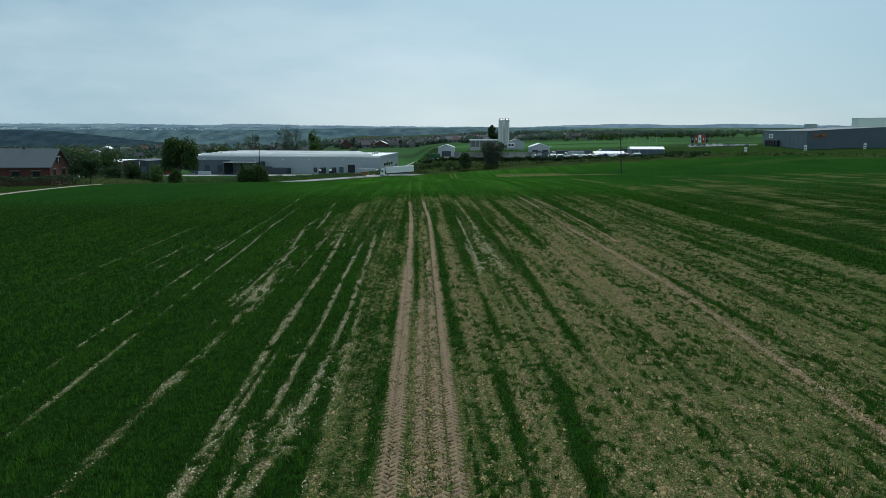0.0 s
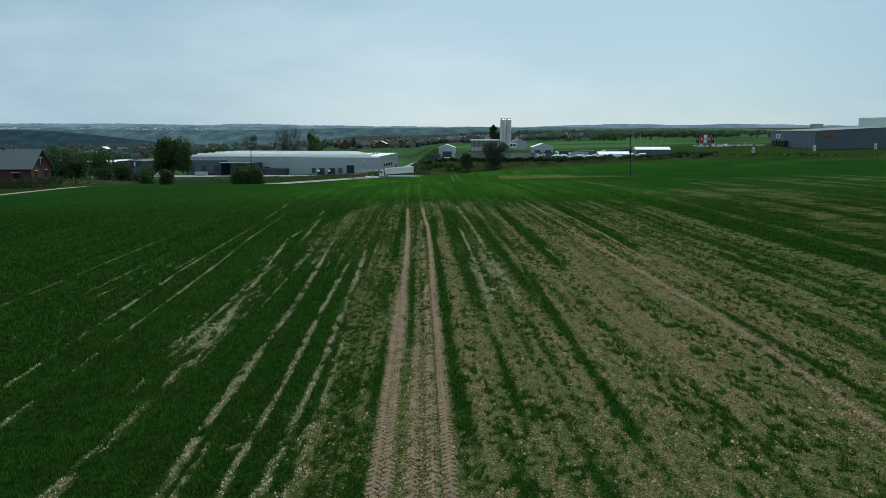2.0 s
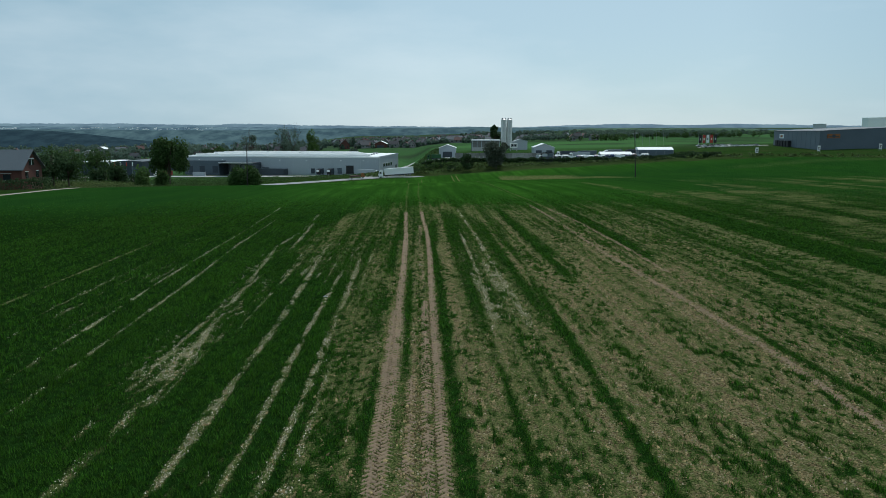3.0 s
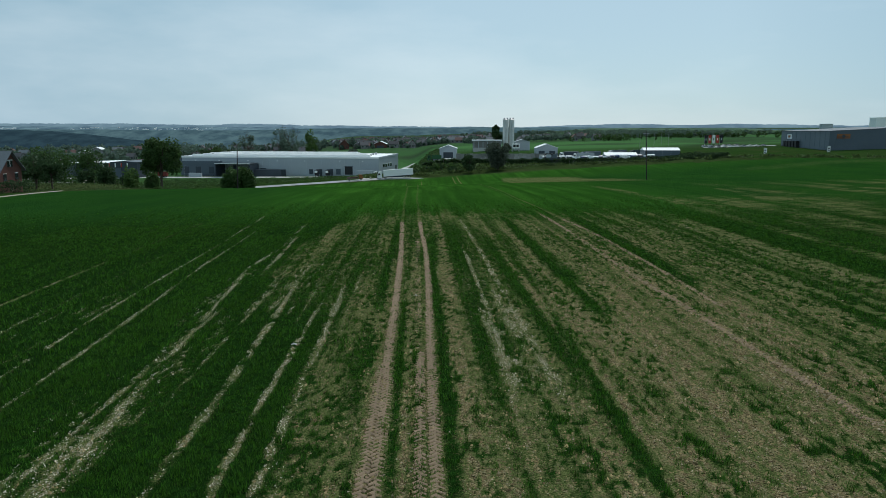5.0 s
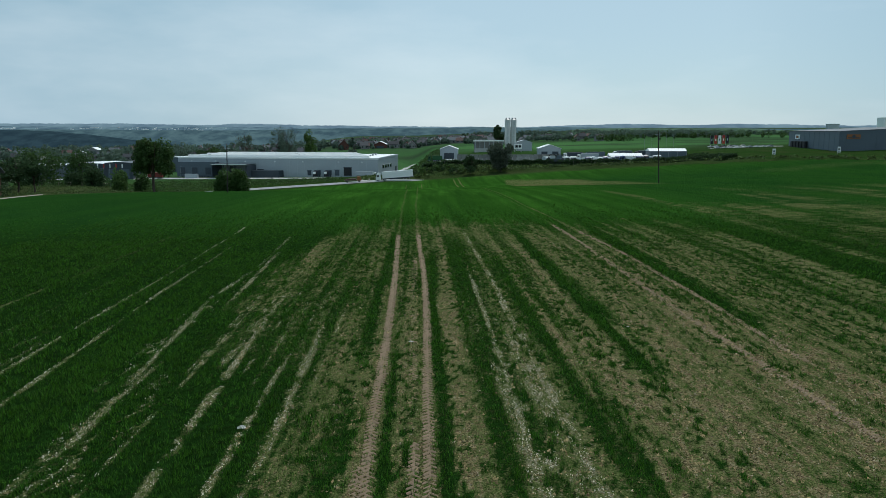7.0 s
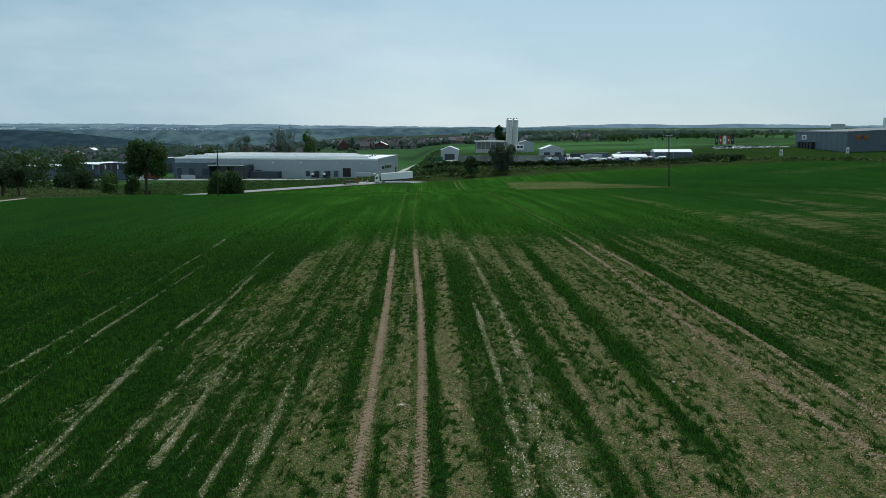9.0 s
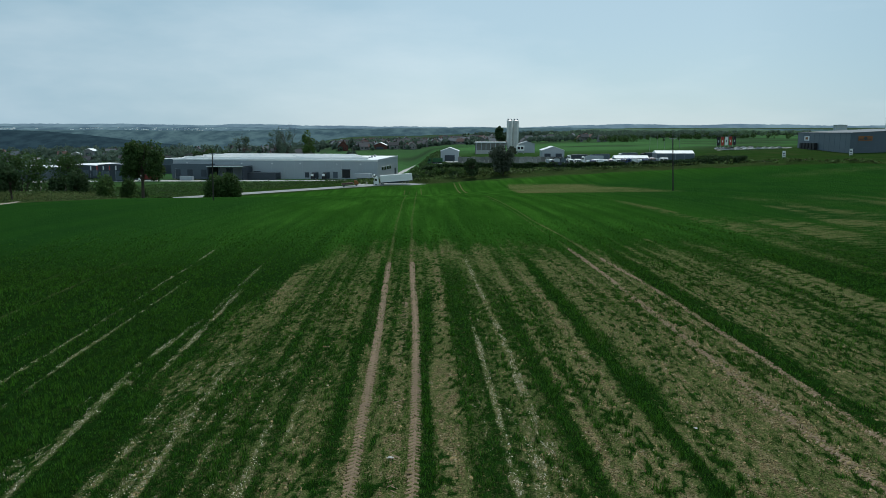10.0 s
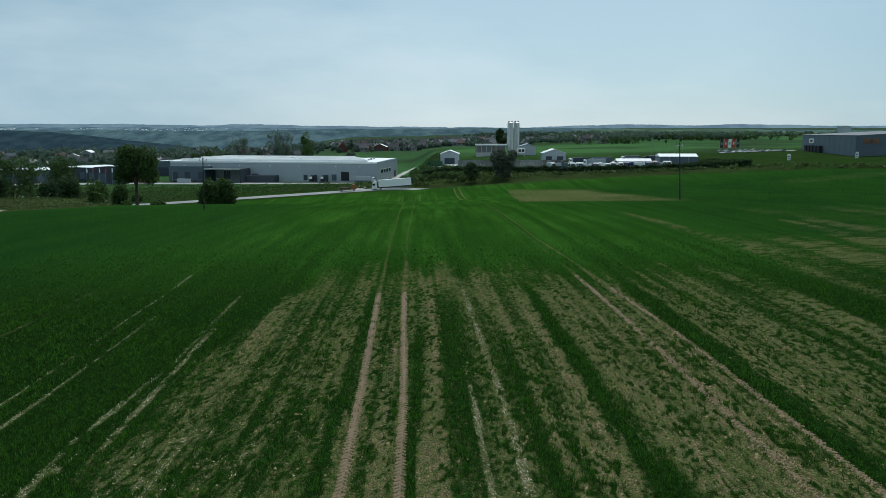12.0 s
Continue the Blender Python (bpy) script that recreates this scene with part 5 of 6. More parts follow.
part("flatbed", boxed(-3.8, 1.8, -1.1, 1.1, 0.85, 1.05, 0.03), M["wood"], ob)
part("load", boxed(-3.4, 1.4, -0.9, 0.9, 1.05, 1.6, 0.1), M["roof_red"], ob)
for x in (-2.6, 2.7):
    for s in (-1, 1):
        wheel(ob, x, s * 0.9, 0.4, 0.25)


def near_front(u, v, turn=0.0):
    """A place in front of the warehouse: u along its front from the near corner, v out from the wall."""
    q = pose(-27, 585, 0, 0, 0, 167.8) @ Vector((u, v, 0))
    return pose(q.x, q.y, float(land(q.x, q.y)) + 0.3, 0, 0, turn)


lorry(near_front(8, 8, 167.8), "grey box lorry parked before the warehouse", "white", "panel", 12, 4.2)
for u in (36.5, 45):
    ob = thing("tipper_lorry", near_front(u, 7, -110), "dark tipper lorry with a glinting windscreen before the warehouse", "lorry", "dark lorries")
    part("body", boxed(-3.4, 2.0, -1.3, 1.3, 1.0, 5.0, 0.1), M["panel_dark"], ob)
    part("cab", boxed(2.1, 4.2, -1.25, 1.25, 0.6, 4.4, 0.15), M["black"], ob)
    # White block painted as the bright reflection in the windscreen.
    part("screen_glare", boxed(2.4, 4.32, -1.12, 1.12, 2.5, 4.1, 0.1), M["white"], ob)
    for x in (-2.4, -1.2, 3.2):
        for s in (-1, 1):
            wheel(ob, x, s * 1.05)
lorry(at(-194, 598, -12.2, 0.3), "lorry with a red box trailer beside the warehouse", "white", "dark_red", 12, 4.4)
ob = thing("skip_container", near_front(140, 17, 167.8), "grey open waste skip on the concrete yard", "skip")
part("body", boxed(-5, 5, -1.2, 1.2, 0, 3.0, 0.08), M["panel"], ob)
lorry(at(14, 494, 0), "dark green lorry beside the works shed", "green_cloth", "green_cloth", 6, 3.6, "works lorries")
random.seed(33)
for i in range(20):
    x = 72 + 3.3 * i + random.uniform(-0.8, 0.8)
    c1, c2 = random.choice((("white", "white"), ("white", "panel"), ("blue", "white"), ("white", "roof_white"), ("black", "panel_dark")))
    lorry(at(x, 434 + 0.12 * (x - 74) + random.uniform(-2, 11), random.choice((80, 95, 100, 15))), "small lorry parked in the vehicle yard behind the hedge", c1, c2, random.uniform(3.2, 5.5), random.uniform(2.8, 3.6), "yard lorries")
for i, (x, y, c1, c2) in enumerate(((104, 474, "white", "panel"), (126, 480, "white", "panel_dark"), (112, 490, "blue", "panel_mid"), (98, 488, "white", "panel_dark"), (130, 494, "white", "panel_mid"), (142, 490, "black", "panel_dark"))):
    lorry(at(x, y, 5 * i), "long lorry parked in the vehicle yard", c1, c2, 10, 4.0, "yard lorries")


# ---- flags and signboards ----
for i, (c1, c2) in enumerate((("black", "panel"), ("red", "white"), ("white", "black"), ("red", "white"), ("black", "panel"))):
    ob = thing("banner_flag", at(217 + 2.9 * i, 577), "tall " + {"black": "black", "red": "red", "white": "white"}[c1] + " advertising banner on a mast", "flag", "banner flags")
    part("mast", rod(bmesh.new(), (0, 0, -0.5), (0, 0, 8.0), 0.09, 0.06, 8), M["steel"], ob)
    b = part("banner", boxed(0.1, 2.2, -0.03, 0.03, 1.6, 7.8), M[c1], ob)
    part("print", boxed(0.8, 1.5, -0.05, -0.035, 3.8, 5.4), M[c2], b)
for i in range(5):
    ob = thing("flagpole", at(163 + 5.2 * i, 560), "slender bare steel flagpole", "flagpole", "flagpoles")
    part("mast", rod(bmesh.new(), (0, 0, -0.5), (0, 0, 11), 0.09, 0.05, 8), M["steel"], ob)
    part("finial", rod(bmesh.new(), (0, 0, 11), (0, 0, 11.2), 0.12, 0.04, 8), M["steel"], ob)
for i, (x, y) in enumerate(((209, 462), (247.5, 462), (286, 462))):
    ob = thing("signboard", at(x, y), "white roadside advertising board on two posts", "sign", "roadside boards")
    b = part("board", boxed(-0.9, 0.9, -0.08, 0.08, 0.9, 4.2, 0.02), M["white"], ob)
    for k, (a, c) in enumerate(((1.4, 1.9), (2.4, 3.2))):
        part("print", boxed(-0.7, 0.5, -0.1, -0.085, a, c), M["panel_dark"], b)
    for s in (-1, 1):
        part("post", boxed(s * 0.8 - 0.08, s * 0.8 + 0.08, -0.05, 0.05, -0.6, 0.9), M["steel"], ob)
# heart-shaped panel on the bank
ob = thing("heart_sign", at(66, 380) @ Matrix.Scale(0.85, 4), "heart-shaped metal frame sign with grey panels", "sign")
heart = [(4.0 * math.sin(t) ** 3, 3.9 + 0.27 * (13 * math.cos(t) - 5 * math.cos(2 * t) - 2 * math.cos(3 * t) - math.cos(4 * t))) for t in [2 * math.pi * i / 40 for i in range(40)]]
bm = bmesh.new()
for p, q in zip(heart, heart[1:] + heart[:1]):
    rod(bm, (p[0], 0, p[1]), (q[0], 0, q[1]), 0.22, n=6)
part("rim", bm, M["black"], ob)
for x0, x1, z0, z1, c in ((-3.3, -0.25, 4.6, 6.2, "panel"), (0.1, 3.2, 4.4, 6.4, "panel_mid"), (-1.2, 0.9, 3.0, 4.2, "panel_dark")):
    part("print", boxed(x0, x1, -0.14, -0.09, z0, z1), M[c], ob)
part("post", rod(bmesh.new(), (0, 0.05, -0.5), (0, 0.05, 6.4), 0.15, n=8), M["black"], ob)
part("crossbar", rod(bmesh.new(), (-3.7, 0, 5.2), (3.7, 0, 5.2), 0.1, n=6), M["black"], ob)


# ---- the brick house at the field's edge ----
def brick_house():
    ob = thing("brick_house", pose(-107.8, 229, -6.2, 0, 0, 90), "long red-brown brick house with a grey sheet roof", "house")
    # ridge along local y, which runs to world -x
    half, E0, R0, L = 5.6, 6.6, 11.2, 24.0
    wall = part("wall", gable_wall(half, E0, R0, 0, L), M["brick"], ob)
    part("roof", gable_roof(half, E0, R0 + 0.05, 0, L, 0.22, 0.9), M["roof_grey"], ob, "grey sheet roof")
    part("chimney", boxed(-0.3, 0.3, 9.5, 10.1, 10.8, 11.9, 0.03), M["panel_dark"], ob)
    w = part("window", boxed(-1.3, 1.3, -0.08, 0.1, 7.2, 8.9), M["glass"], ob)
    part("window_frame", boxed(-1.4, 1.4, -0.12, -0.06, 8.9, 9.1), M["white"], w)
    part("window_frame", boxed(-0.06, 0.06, -0.12, -0.06, 7.2, 8.9), M["white"], w)
    for x in (-3.6, 2.2):
        w = part("window", boxed(x, x + 1.5, -0.08, 0.1, 3.6, 5.4), M["glass"], ob)
        part("window_frame", boxed(x - 0.1, x + 1.6, -0.12, -0.06, 5.4, 5.55), M["white"], w)
    part("door", boxed(-0.6, 0.6, -0.08, 0.1, 0.5, 2.7), M["wood"], ob)
    for y in (3, 9, 15, 20):
        w = part("window", boxed(-half - 0.08, -half + 0.1, y, y + 2.0, 3.2, 4.8), M["glass"], ob)
        part("window_sill", boxed(-half - 0.3, -half, y - 0.15, y + 2.15, 3.05, 3.2), M["concrete"], w)
        part("awning", boxed(-half - 0.9, -half, y - 0.3, y + 2.3, 5.0, 5.12), M["concrete"], w)
    return ob


brick_house()
hedge(-121, 214, -103, 218, 2.6, 2.2, "clipped dark hedge before the brick house", 320, 1500, "leaf_dark", size=0.35)
hedge(-103, 218, -101, 226, 2.8, 2.2, "clipped dark hedge at the corner of the house", 321, 700, "leaf_dark", size=0.35)
for i, (x, y, h, r) in enumerate(((-118, 262, 13, 6.5), (-126, 278, 12, 6), (-111, 258, 9, 4))):
    tree(x, y, h, r, 2, "leaf_dark", 330 + i, "dark garden tree beside the brick house", 1500, 0.6, 0.3, 12, group="garden trees")
ob = thing("field_fence", at(-126, 310), "old wire fence on thin wooden posts beside the track", "fence")
_line = [(-146 + 5.2 * i, 276 + 6.6 * i) for i in range(9)]
_z = [float(land(x, y)) - float(land(-126, 310)) for x, y in _line]
for (x, y), z in zip(_line, _z):
    part("post", rod(bmesh.new(), (x + 126, y - 310, z - 0.4), (x + 126, y - 310, z + 2.0), 0.10, 0.08, 6), M["wood"], ob)
for h in (0.8, 1.6):
    bm = bmesh.new()
    for (p, z), (q, w) in zip(list(zip(_line, _z))[:-1], list(zip(_line, _z))[1:]):
        rod(bm, (p[0] + 126, p[1] - 310, z + h), (q[0] + 126, q[1] - 310, w + h), 0.006, n=4)
    part("wire", bm, M["steel"], ob)


# ---- the village behind ----
def village_house(m, wall, roof, label, lx, ly, h, r):
    ob = tagged(new("village_house"), label, "house", "village houses")
    ob.matrix_world = m
    half = lx / 2
    part("wall", gable_wall(half, h, h + r, -ly / 2, ly / 2, -3), M[wall], ob)
    part("roof", gable_roof(half, h, h + r + 0.05, -ly / 2, ly / 2, 0.3, 0.6), M[roof], ob)
    part("chimney", boxed(0.6, 1.4, -0.5, 0.4, h + r * 0.4, h + r + 1.1), M["brick"], ob)
    for y in (-ly / 4, ly / 4):
        for s in (-1, 1):
            part("window", boxed(s * half - 0.05, s * half + 0.05, y - 0.8, y + 0.8, 1.2, 2.8), M["glass"], ob)
    for x in (-half / 2, half / 2):
        part("window", boxed(x - 0.7, x + 0.7, -ly / 2 - 0.05, -ly / 2 + 0.05, 1.2, 2.8), M["glass"], ob)
    return ob


KINDS = [("render_wall", "roof_red", "pale rendered village house with a red tiled roof"), ("render_wall", "roof_brown", "pale rendered village house with a brown roof"),
         ("render_wall", "roof_brown", "small pale village house with a dark roof"), ("render_wall", "roof_grey", "pale village house with a grey sheet roof")]
protos = []
random.seed(91)
spots = []
for i in range(90):
    d = 880 + 560 * random.random() ** 1.6
    spots.append((random.uniform(-0.13, 0.09) * d + 25, d))
for i in range(18):
    d = random.uniform(820, 1100)
    spots.append((random.uniform(0.10, 0.24) * d, d))
for i in range(60):
    d = random.uniform(730, 1010)
    spots.append((random.uniform(-0.62, -0.12) * d, d))
for i, (x, y) in enumerate(spots):
    m = at(x, y, random.choice((0, 90)) + random.uniform(-25, 25))
    if len(protos) < 8:
        k = KINDS[i % 4]
        protos.append(village_house(m, *k, random.uniform(6.5, 8.5), random.uniform(8, 11), random.uniform(3.0, 4.4), random.uniform(2.8, 4.2)))
    else:
        copy_thing(random.choice(protos), m)


village_house(at(-82, 890, 8), "brick", "roof_brown", "red brick village house with a steep dark roof", 11, 13, 5.0, 5.5)
hall(-63.6, 892, -6, 16, 11, 4.2, "render_wall", "roof_white", "long low building with a pale sheet roof", doors=2, ridge=2.6)
hall(-40.5, 893, -6, 15, 11, 4.4, "brick", "roof_white", "red brick barn with a pale sheet roof", doors=1, ridge=3.2)
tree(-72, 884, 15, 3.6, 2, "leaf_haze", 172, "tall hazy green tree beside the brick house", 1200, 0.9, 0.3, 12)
hall(-338, 800, 20, 11, 7, 5.0, "render_wall", "roof_white", "low pale valley building with a white roof", doors=1, ridge=2.2, group="valley buildings", dz=5)
hall(-347, 850, -15, 12, 8, 4.5, "render_wall", "roof_white", "low pale valley building with a white roof", doors=1, ridge=2.4, group="valley buildings", dz=5)


# ---- far woods and orchards, uncounted ----
def far_trees(name, places, leaf, label, seed, clumps=60, size=1.6, flat=0.85):
    rng = np.random.default_rng(seed)
    pts = []
    for x, y, h, r in places:
        a = rng.normal(size=(clumps, 3))
        a /= np.linalg.norm(a, axis=1)[:, None]
        a *= rng.uniform(0.55, 1.05, clumps)[:, None]
        pts.append(np.array([x, y, float(land(x, y)) + h * 0.55]) + a * np.array([r, r, h * 0.5]))
    v, f = leaves(np.concatenate(pts), size, seed, flat)
    ob = mesh_object(name, v, f, M[leaf])
    return tagged(ob, label, "trees", kind="stuff")


def scatter(n, a0, a1, d0, d1, h0, h1, seed):
    """Trees in loose groups of uneven size."""
    r = random.Random(seed)
    out = []
    while len(out) < n:
        d, a, many = r.uniform(d0, d1), r.uniform(a0, a1), r.choice((1, 2, 4, 9, 16))
        top = r.uniform(h0, h1)
        for _ in range(many):
            h = top * r.uniform(0.65, 1.1)
            out.append((a * d + r.gauss(0, 2.2 * many ** 0.8), d + r.gauss(0, 2.5 * many ** 0.8), h, h * r.uniform(0.3, 0.5)))
    return out


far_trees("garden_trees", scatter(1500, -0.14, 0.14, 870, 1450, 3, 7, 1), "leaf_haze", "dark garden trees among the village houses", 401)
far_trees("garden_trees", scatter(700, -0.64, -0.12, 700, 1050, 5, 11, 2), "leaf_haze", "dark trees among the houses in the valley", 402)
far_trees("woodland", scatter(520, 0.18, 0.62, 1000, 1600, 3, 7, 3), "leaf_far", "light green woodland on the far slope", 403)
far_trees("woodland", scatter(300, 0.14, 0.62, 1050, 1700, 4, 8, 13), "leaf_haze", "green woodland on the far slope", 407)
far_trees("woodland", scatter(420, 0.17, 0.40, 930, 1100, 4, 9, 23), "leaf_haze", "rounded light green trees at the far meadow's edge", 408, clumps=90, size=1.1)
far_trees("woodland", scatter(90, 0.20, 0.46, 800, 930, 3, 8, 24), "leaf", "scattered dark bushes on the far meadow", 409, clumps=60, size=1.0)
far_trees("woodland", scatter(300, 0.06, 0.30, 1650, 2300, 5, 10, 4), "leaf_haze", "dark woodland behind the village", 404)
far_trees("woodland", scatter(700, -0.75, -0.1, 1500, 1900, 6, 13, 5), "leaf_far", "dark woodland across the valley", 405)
_r = random.Random(9)
far_trees("rough_grass", [(x, float(road_y(x)) + _r.uniform(9, 40), _r.uniform(0.5, 1.5), _r.uniform(0.8, 2.2)) for x in [_r.uniform(-25, 300) for _ in range(1100)]], "meadow_grass", "rough green herbs on the roadside bank", 406, clumps=12, size=0.7, flat=0.55)
_r = random.Random(29)
_spots = [(_r.uniform(-12, 26), _r.uniform(398, 690)) for _ in range(1500)]
far_trees("rough_grass", [(x, y, _r.uniform(0.4, 1.5), _r.uniform(0.7, 2.4)) for x, y in _spots if not (-22 < x < -4 and y > 480) and not (12 < x and 465 < y < 525)], "leaf", "rough herbs and grass on the slope beside the works", 411, clumps=14, size=0.6, flat=0.55)
_r = random.Random(39)
_spots = [(_r.uniform(-190, -24), _r.uniform(388, 572)) for _ in range(1500)]
far_trees("rough_grass", [(x, y, _r.uniform(0.2, 0.9), _r.uniform(1.0, 3.5)) for x, y in _spots], "leaf", "patchy rough grass on the meadow before the warehouse", 412, clumps=14, size=0.5, flat=0.55)
_r = random.Random(19)
_spots = [(_r.uniform(-150, -86), _r.uniform(232, 345)) for _ in range(1100)]
far_trees("rough_grass", [(x, y, _r.uniform(0.15, 0.7), _r.uniform(0.6, 2.2)) for x, y in _spots if float(in_field(x, y)) < 0.1], "meadow_grass", "tall tufts of rough meadow grass beside the track", 410, clumps=16, size=0.26, flat=0.55)


# ---- stones and pressed wheel marks in the soil ----
def lumps(name, n, x0, x1, y0, y1, small, spread, most, tall, mat, seed, label):
    """Small uneven lumps on the bare soil, away from the pressed ruts."""
    rng = np.random.default_rng(seed)
    x, y = rng.uniform(x0, x1, n), y0 + (y1 - y0) * rng.uniform(0, 1, n) ** 1.5
    c, p = cover(x, y)
    rut = np.minimum(np.abs(x - rut_left(y)), np.abs(x - rut_right(y)))
    keep = (rng.uniform(0, 1, n) > c * 1.25) & ((rut > 0.5) | (rng.uniform(0, 1, n) < 0.15)) & (np.abs(x - 1.5) < 0.66 * y + 2)
    x, y = x[keep], y[keep]
    n = len(x)
    s = np.minimum(small + rng.exponential(spread, n), most)
    a = rng.uniform(0, 2 * math.pi, n)
    ring = np.array([0, math.pi / 2, math.pi, 1.5 * math.pi])
    r = s[:, None] * rng.uniform(0.6, 1.4, (n, 4))
    px = x[:, None] + r * np.cos(a[:, None] + ring)
    py = y[:, None] + r * np.sin(a[:, None] + ring)
    z = land(x, y) - 0.015
    low = np.stack([px, py, np.repeat(z[:, None], 4, 1)], -1)
    top = np.stack([x + rng.normal(0, 0.45, n) * s, y + rng.normal(0, 0.45, n) * s, z + 0.015 + s * tall * rng.uniform(0.5, 1.2, n)], -1)
    verts = np.concatenate([low, top[:, None, :]], 1).reshape(-1, 3)
    f = np.array([(0, 1, 4), (1, 2, 4), (2, 3, 4), (3, 0, 4)])
    faces = (np.arange(n)[:, None, None] * 5 + f[None]).reshape(-1, 3)
    return tagged(mesh_object(name, verts, faces, M[mat]), label, "stones" if mat == "stone" else "soil", kind="stuff")


lumps("field_stones", 90000, -14, 32, 18, 110, 0.016, 0.012, 0.055, 0.8, "stone", 12, "pale stones lying on the bare soil")
lumps("soil_clods", 230000, -12, 26, 18, 105, 0.022, 0.016, 0.085, 0.9, "clod", 14, "rough clods of dry brown soil between the seedlings")


def straw_flakes(n, seed):
    """Bleached straw and sand flakes on the bare streaks."""
    rng = np.random.default_rng(seed)
    x, y = rng.uniform(-24, 10, n), rng.uniform(14, 128, n)
    c, p = cover(x, y)
    keep = rng.uniform(0, 1, n) < np.clip(p * 0.75 - 0.15, 0, 1)
    x, y = x[keep], y[keep]
    n = len(x)
    s = rng.uniform(0.010, 0.028, n)
    a = rng.uniform(0, 2 * math.pi, n)
    d = np.stack([np.cos(a), np.sin(a)], -1) * s[:, None]
    e = np.stack([-np.sin(a), np.cos(a)], -1) * (s * rng.uniform(0.3, 0.8, n))[:, None]
    z = land(x, y) + rng.uniform(0.02, 0.06, n)
    xy = np.stack([x, y], -1)
    corners = np.stack([xy - d - e, xy + d - e, xy + d + e, xy - d + e], 1)
    tilt = rng.normal(0, 0.018, (n, 4))
    verts = np.concatenate([corners, (z[:, None] + tilt)[..., None]], -1).reshape(-1, 3)
    return tagged(mesh_object("straw_flakes", verts, np.arange(4 * n).reshape(-1, 4), M["straw"]), "bleached straw and sandy crumbs on bare streaks", "straw", kind="stuff")


straw_flakes(700000, 16)


def wheel_marks(line, y0, y1, width, seed, keep=1.0):
    """Chevron lug marks of a tractor tyre, pressed into the soil along a line."""
    rng = np.random.default_rng(seed)
    verts, faces = [], []
    for y in np.arange(y0, y1, 0.31):
        x = float(line(y))
        for s in (-1, 1):
            if rng.uniform() > keep:
                continue
            dy = (0.155 if s > 0 else 0) + rng.normal(0, 0.015)
            a, b = np.array([x - s * 0.03, y + dy]), np.array([x + s * width / 2 * rng.uniform(0.85, 1.08), y - 0.22 + dy])
            d = (b - a) / np.linalg.norm(b - a)
            nrm = np.array([-d[1], d[0]]) * 0.062 * rng.uniform(0.75, 1.2)
            z = float(land(x, y)) - 0.055
            top = rng.uniform(0.050, 0.080)
            k = len(verts)
            verts += [(*(a - nrm), z), (*(b - nrm), z), (*(b + nrm), z), (*(a + nrm), z), (*a, z + top), (*b, z + top * 0.9)]
            faces += [(k, k + 1, k + 5, k + 4), (k + 2, k + 3, k + 4, k + 5)]
    return tagged(mesh_object("wheel_marks", verts, faces, M["soil_lug"]), "chevron tractor tyre marks pressed into dry soil", "tyre marks", kind="stuff")


wheel_marks(lambda y: rut_left(y) - 0.20, 14, 60, 0.46, 1)
wheel_marks(lambda y: rut_left(y) + 0.22 * float(1 - ramp(y, 56, 64)), 14, 118, 0.50, 7)
wheel_marks(lambda y: rut_right(y) + 0.05, 14, 118, 0.50, 2)
wheel_marks(lambda y: rut_right(y) - 0.48, 14, 62, 0.46, 5, 0.85)
wheel_marks(lambda y: 0.5 * (rut_left(y) + rut_right(y)) - 0.08, 14, 47, 0.44, 8, 0.75)
wheel_marks(lambda y: 1.05, 66, 102, 0.45, 6, 0.6)
wheel_marks(rut_far_left, 22, 124, 0.50, 3, 0.85)
wheel_marks(rut_far_right, 70, 118, 0.45, 4, 0.8)

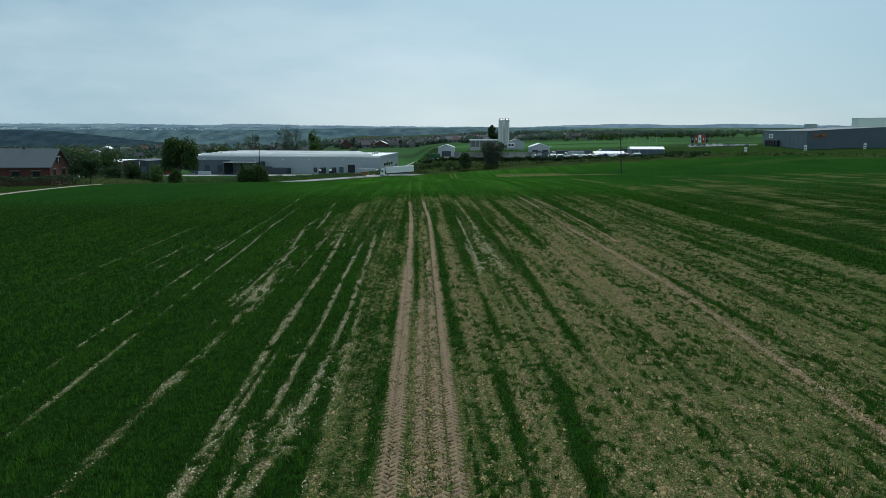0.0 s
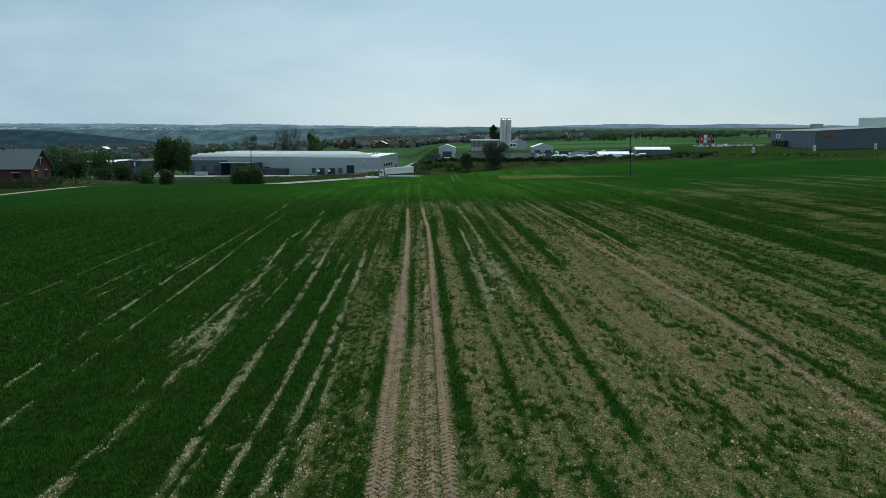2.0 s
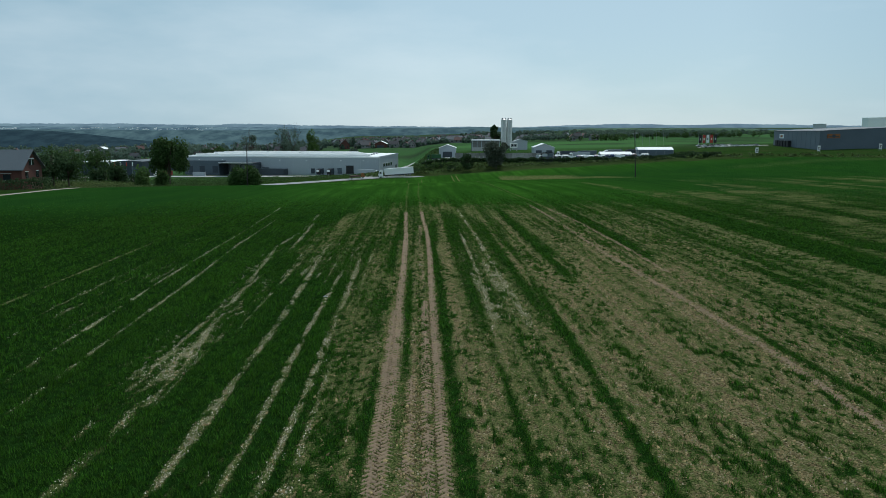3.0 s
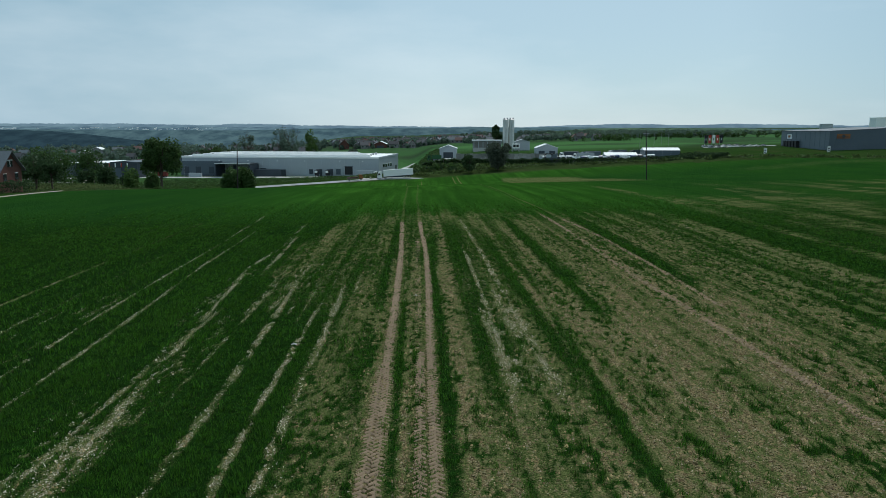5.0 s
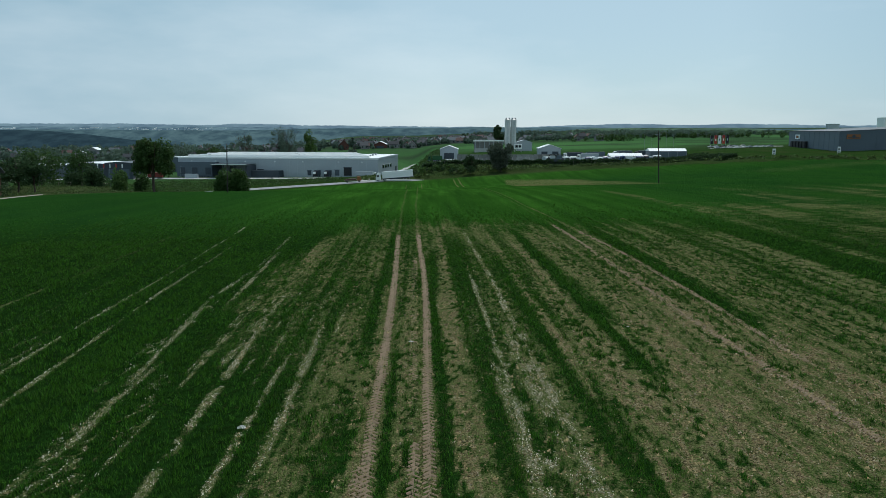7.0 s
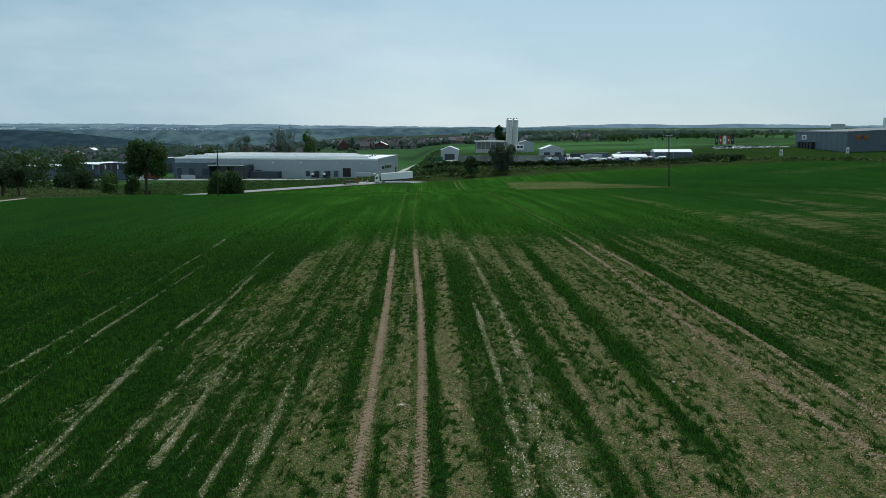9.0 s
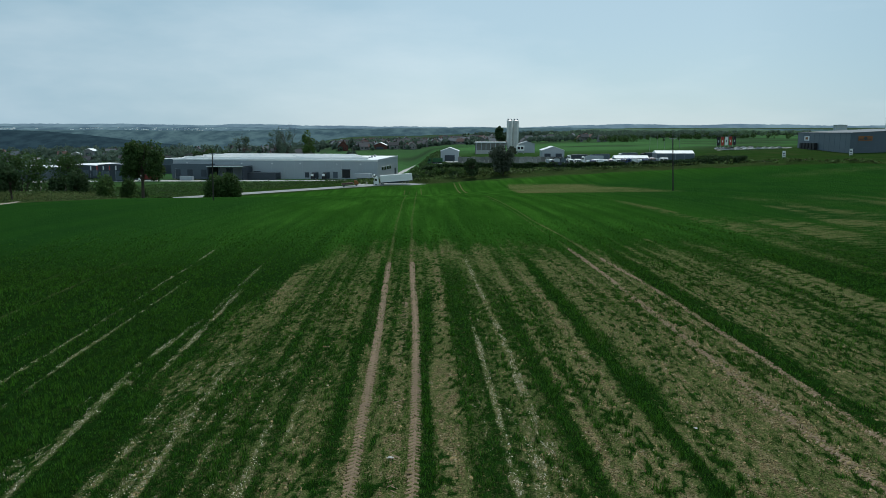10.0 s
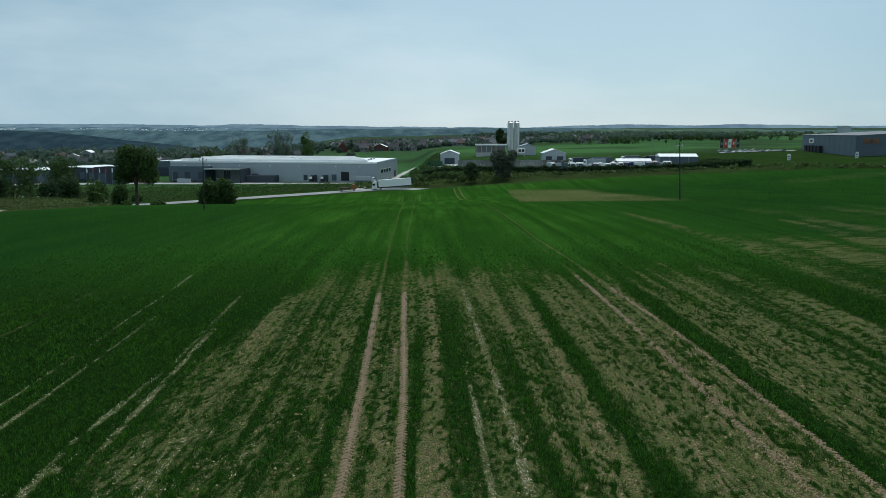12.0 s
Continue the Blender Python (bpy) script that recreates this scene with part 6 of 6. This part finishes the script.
# ---- litter blown onto the field ----
def litter(x, y, wide, deep, turn, seed, label):
    """A crumpled pale sheet lying on the soil."""
    rng = np.random.default_rng(seed)
    nx, ny = 8, 6
    u, v = np.meshgrid(np.linspace(-0.5, 0.5, nx), np.linspace(-0.5, 0.5, ny))
    px = u * wide + rng.normal(0, wide * 0.035, u.shape)
    py = v * deep * (0.7 + 0.6 * smooth_noise(u * 9, v * 0, 2, 1, seed)) + rng.normal(0, deep * 0.04, u.shape)
    pz = 0.02 + wide * 0.18 * smooth_noise(u * 9, v * 9, 1.6, 1.6, seed + 1) * (1 - 1.6 * np.abs(u)) + np.abs(rng.normal(0, wide * 0.03, u.shape))
    top = np.stack([px, py, pz], -1).reshape(-1, 3)
    idx = np.arange(nx * ny).reshape(ny, nx)
    f = np.stack([idx[:-1, :-1], idx[:-1, 1:], idx[1:, 1:], idx[1:, :-1]], -1).reshape(-1, 4)
    ob = mesh_object("litter", np.concatenate([top, top - (0, 0, 0.006)]), np.concatenate([f, f[:, ::-1] + nx * ny]), M["dull_plastic"])
    ob.matrix_world = at(x, y, turn, 0.03)
    return tagged(ob, label, "litter", "litter on the field")


litter(-5.42, 63.6, 0.30, 0.25, 20, 91, "crumpled white plastic sheet lying in the crop")
litter(0.92, 74.8, 0.24, 0.16, -10, 92, "small flat scrap of pale paper on bare soil")
litter(13.1, 76.7, 0.14, 0.12, 40, 93, "tiny white scrap of plastic on stony soil")

strip("road", [(12, 486), (60, 492), (150, 500)], 34.0, M["concrete"], "pale concrete works yard behind the hedge", 0.08)
strip("road", [(206, 551), (258, 551)], 9.0, M["concrete"], "pale paved car park beside the grey hall", 0.05)


# ---- lamp posts and flags before the far halls ----
for i in range(5):
    ob = thing("flagpole", at(-236 + 4.5 * i, 596), "slender white flagpole with a small hanging flag", "flagpole", "yard flagpoles")
    part("mast", rod(bmesh.new(), (0, 0, -0.5), (0, 0, 12), 0.09, 0.05, 8), M["steel"], ob)
    part("flag", boxed(0.08, 0.9, -0.02, 0.02, 8.6, 11.6), M["red" if i % 2 else "white"], ob)
for i in range(4):
    ob = thing("lamp_post", near_front(20 + 42 * i, 22, 0), "slender steel yard lamp post", "lamp post", "yard lamp posts")
    part("mast", rod(bmesh.new(), (0, 0, -0.5), (0, 0, 8.5), 0.1, 0.06, 8), M["steel"], ob)
    part("arm", rod(bmesh.new(), (0, 0, 8.4), (0, 1.4, 8.7), 0.05, 0.04, 6), M["steel"], ob)
    part("lamp_head", boxed(-0.15, 0.15, 1.2, 1.9, 8.62, 8.78, 0.03), M["panel"], ob)
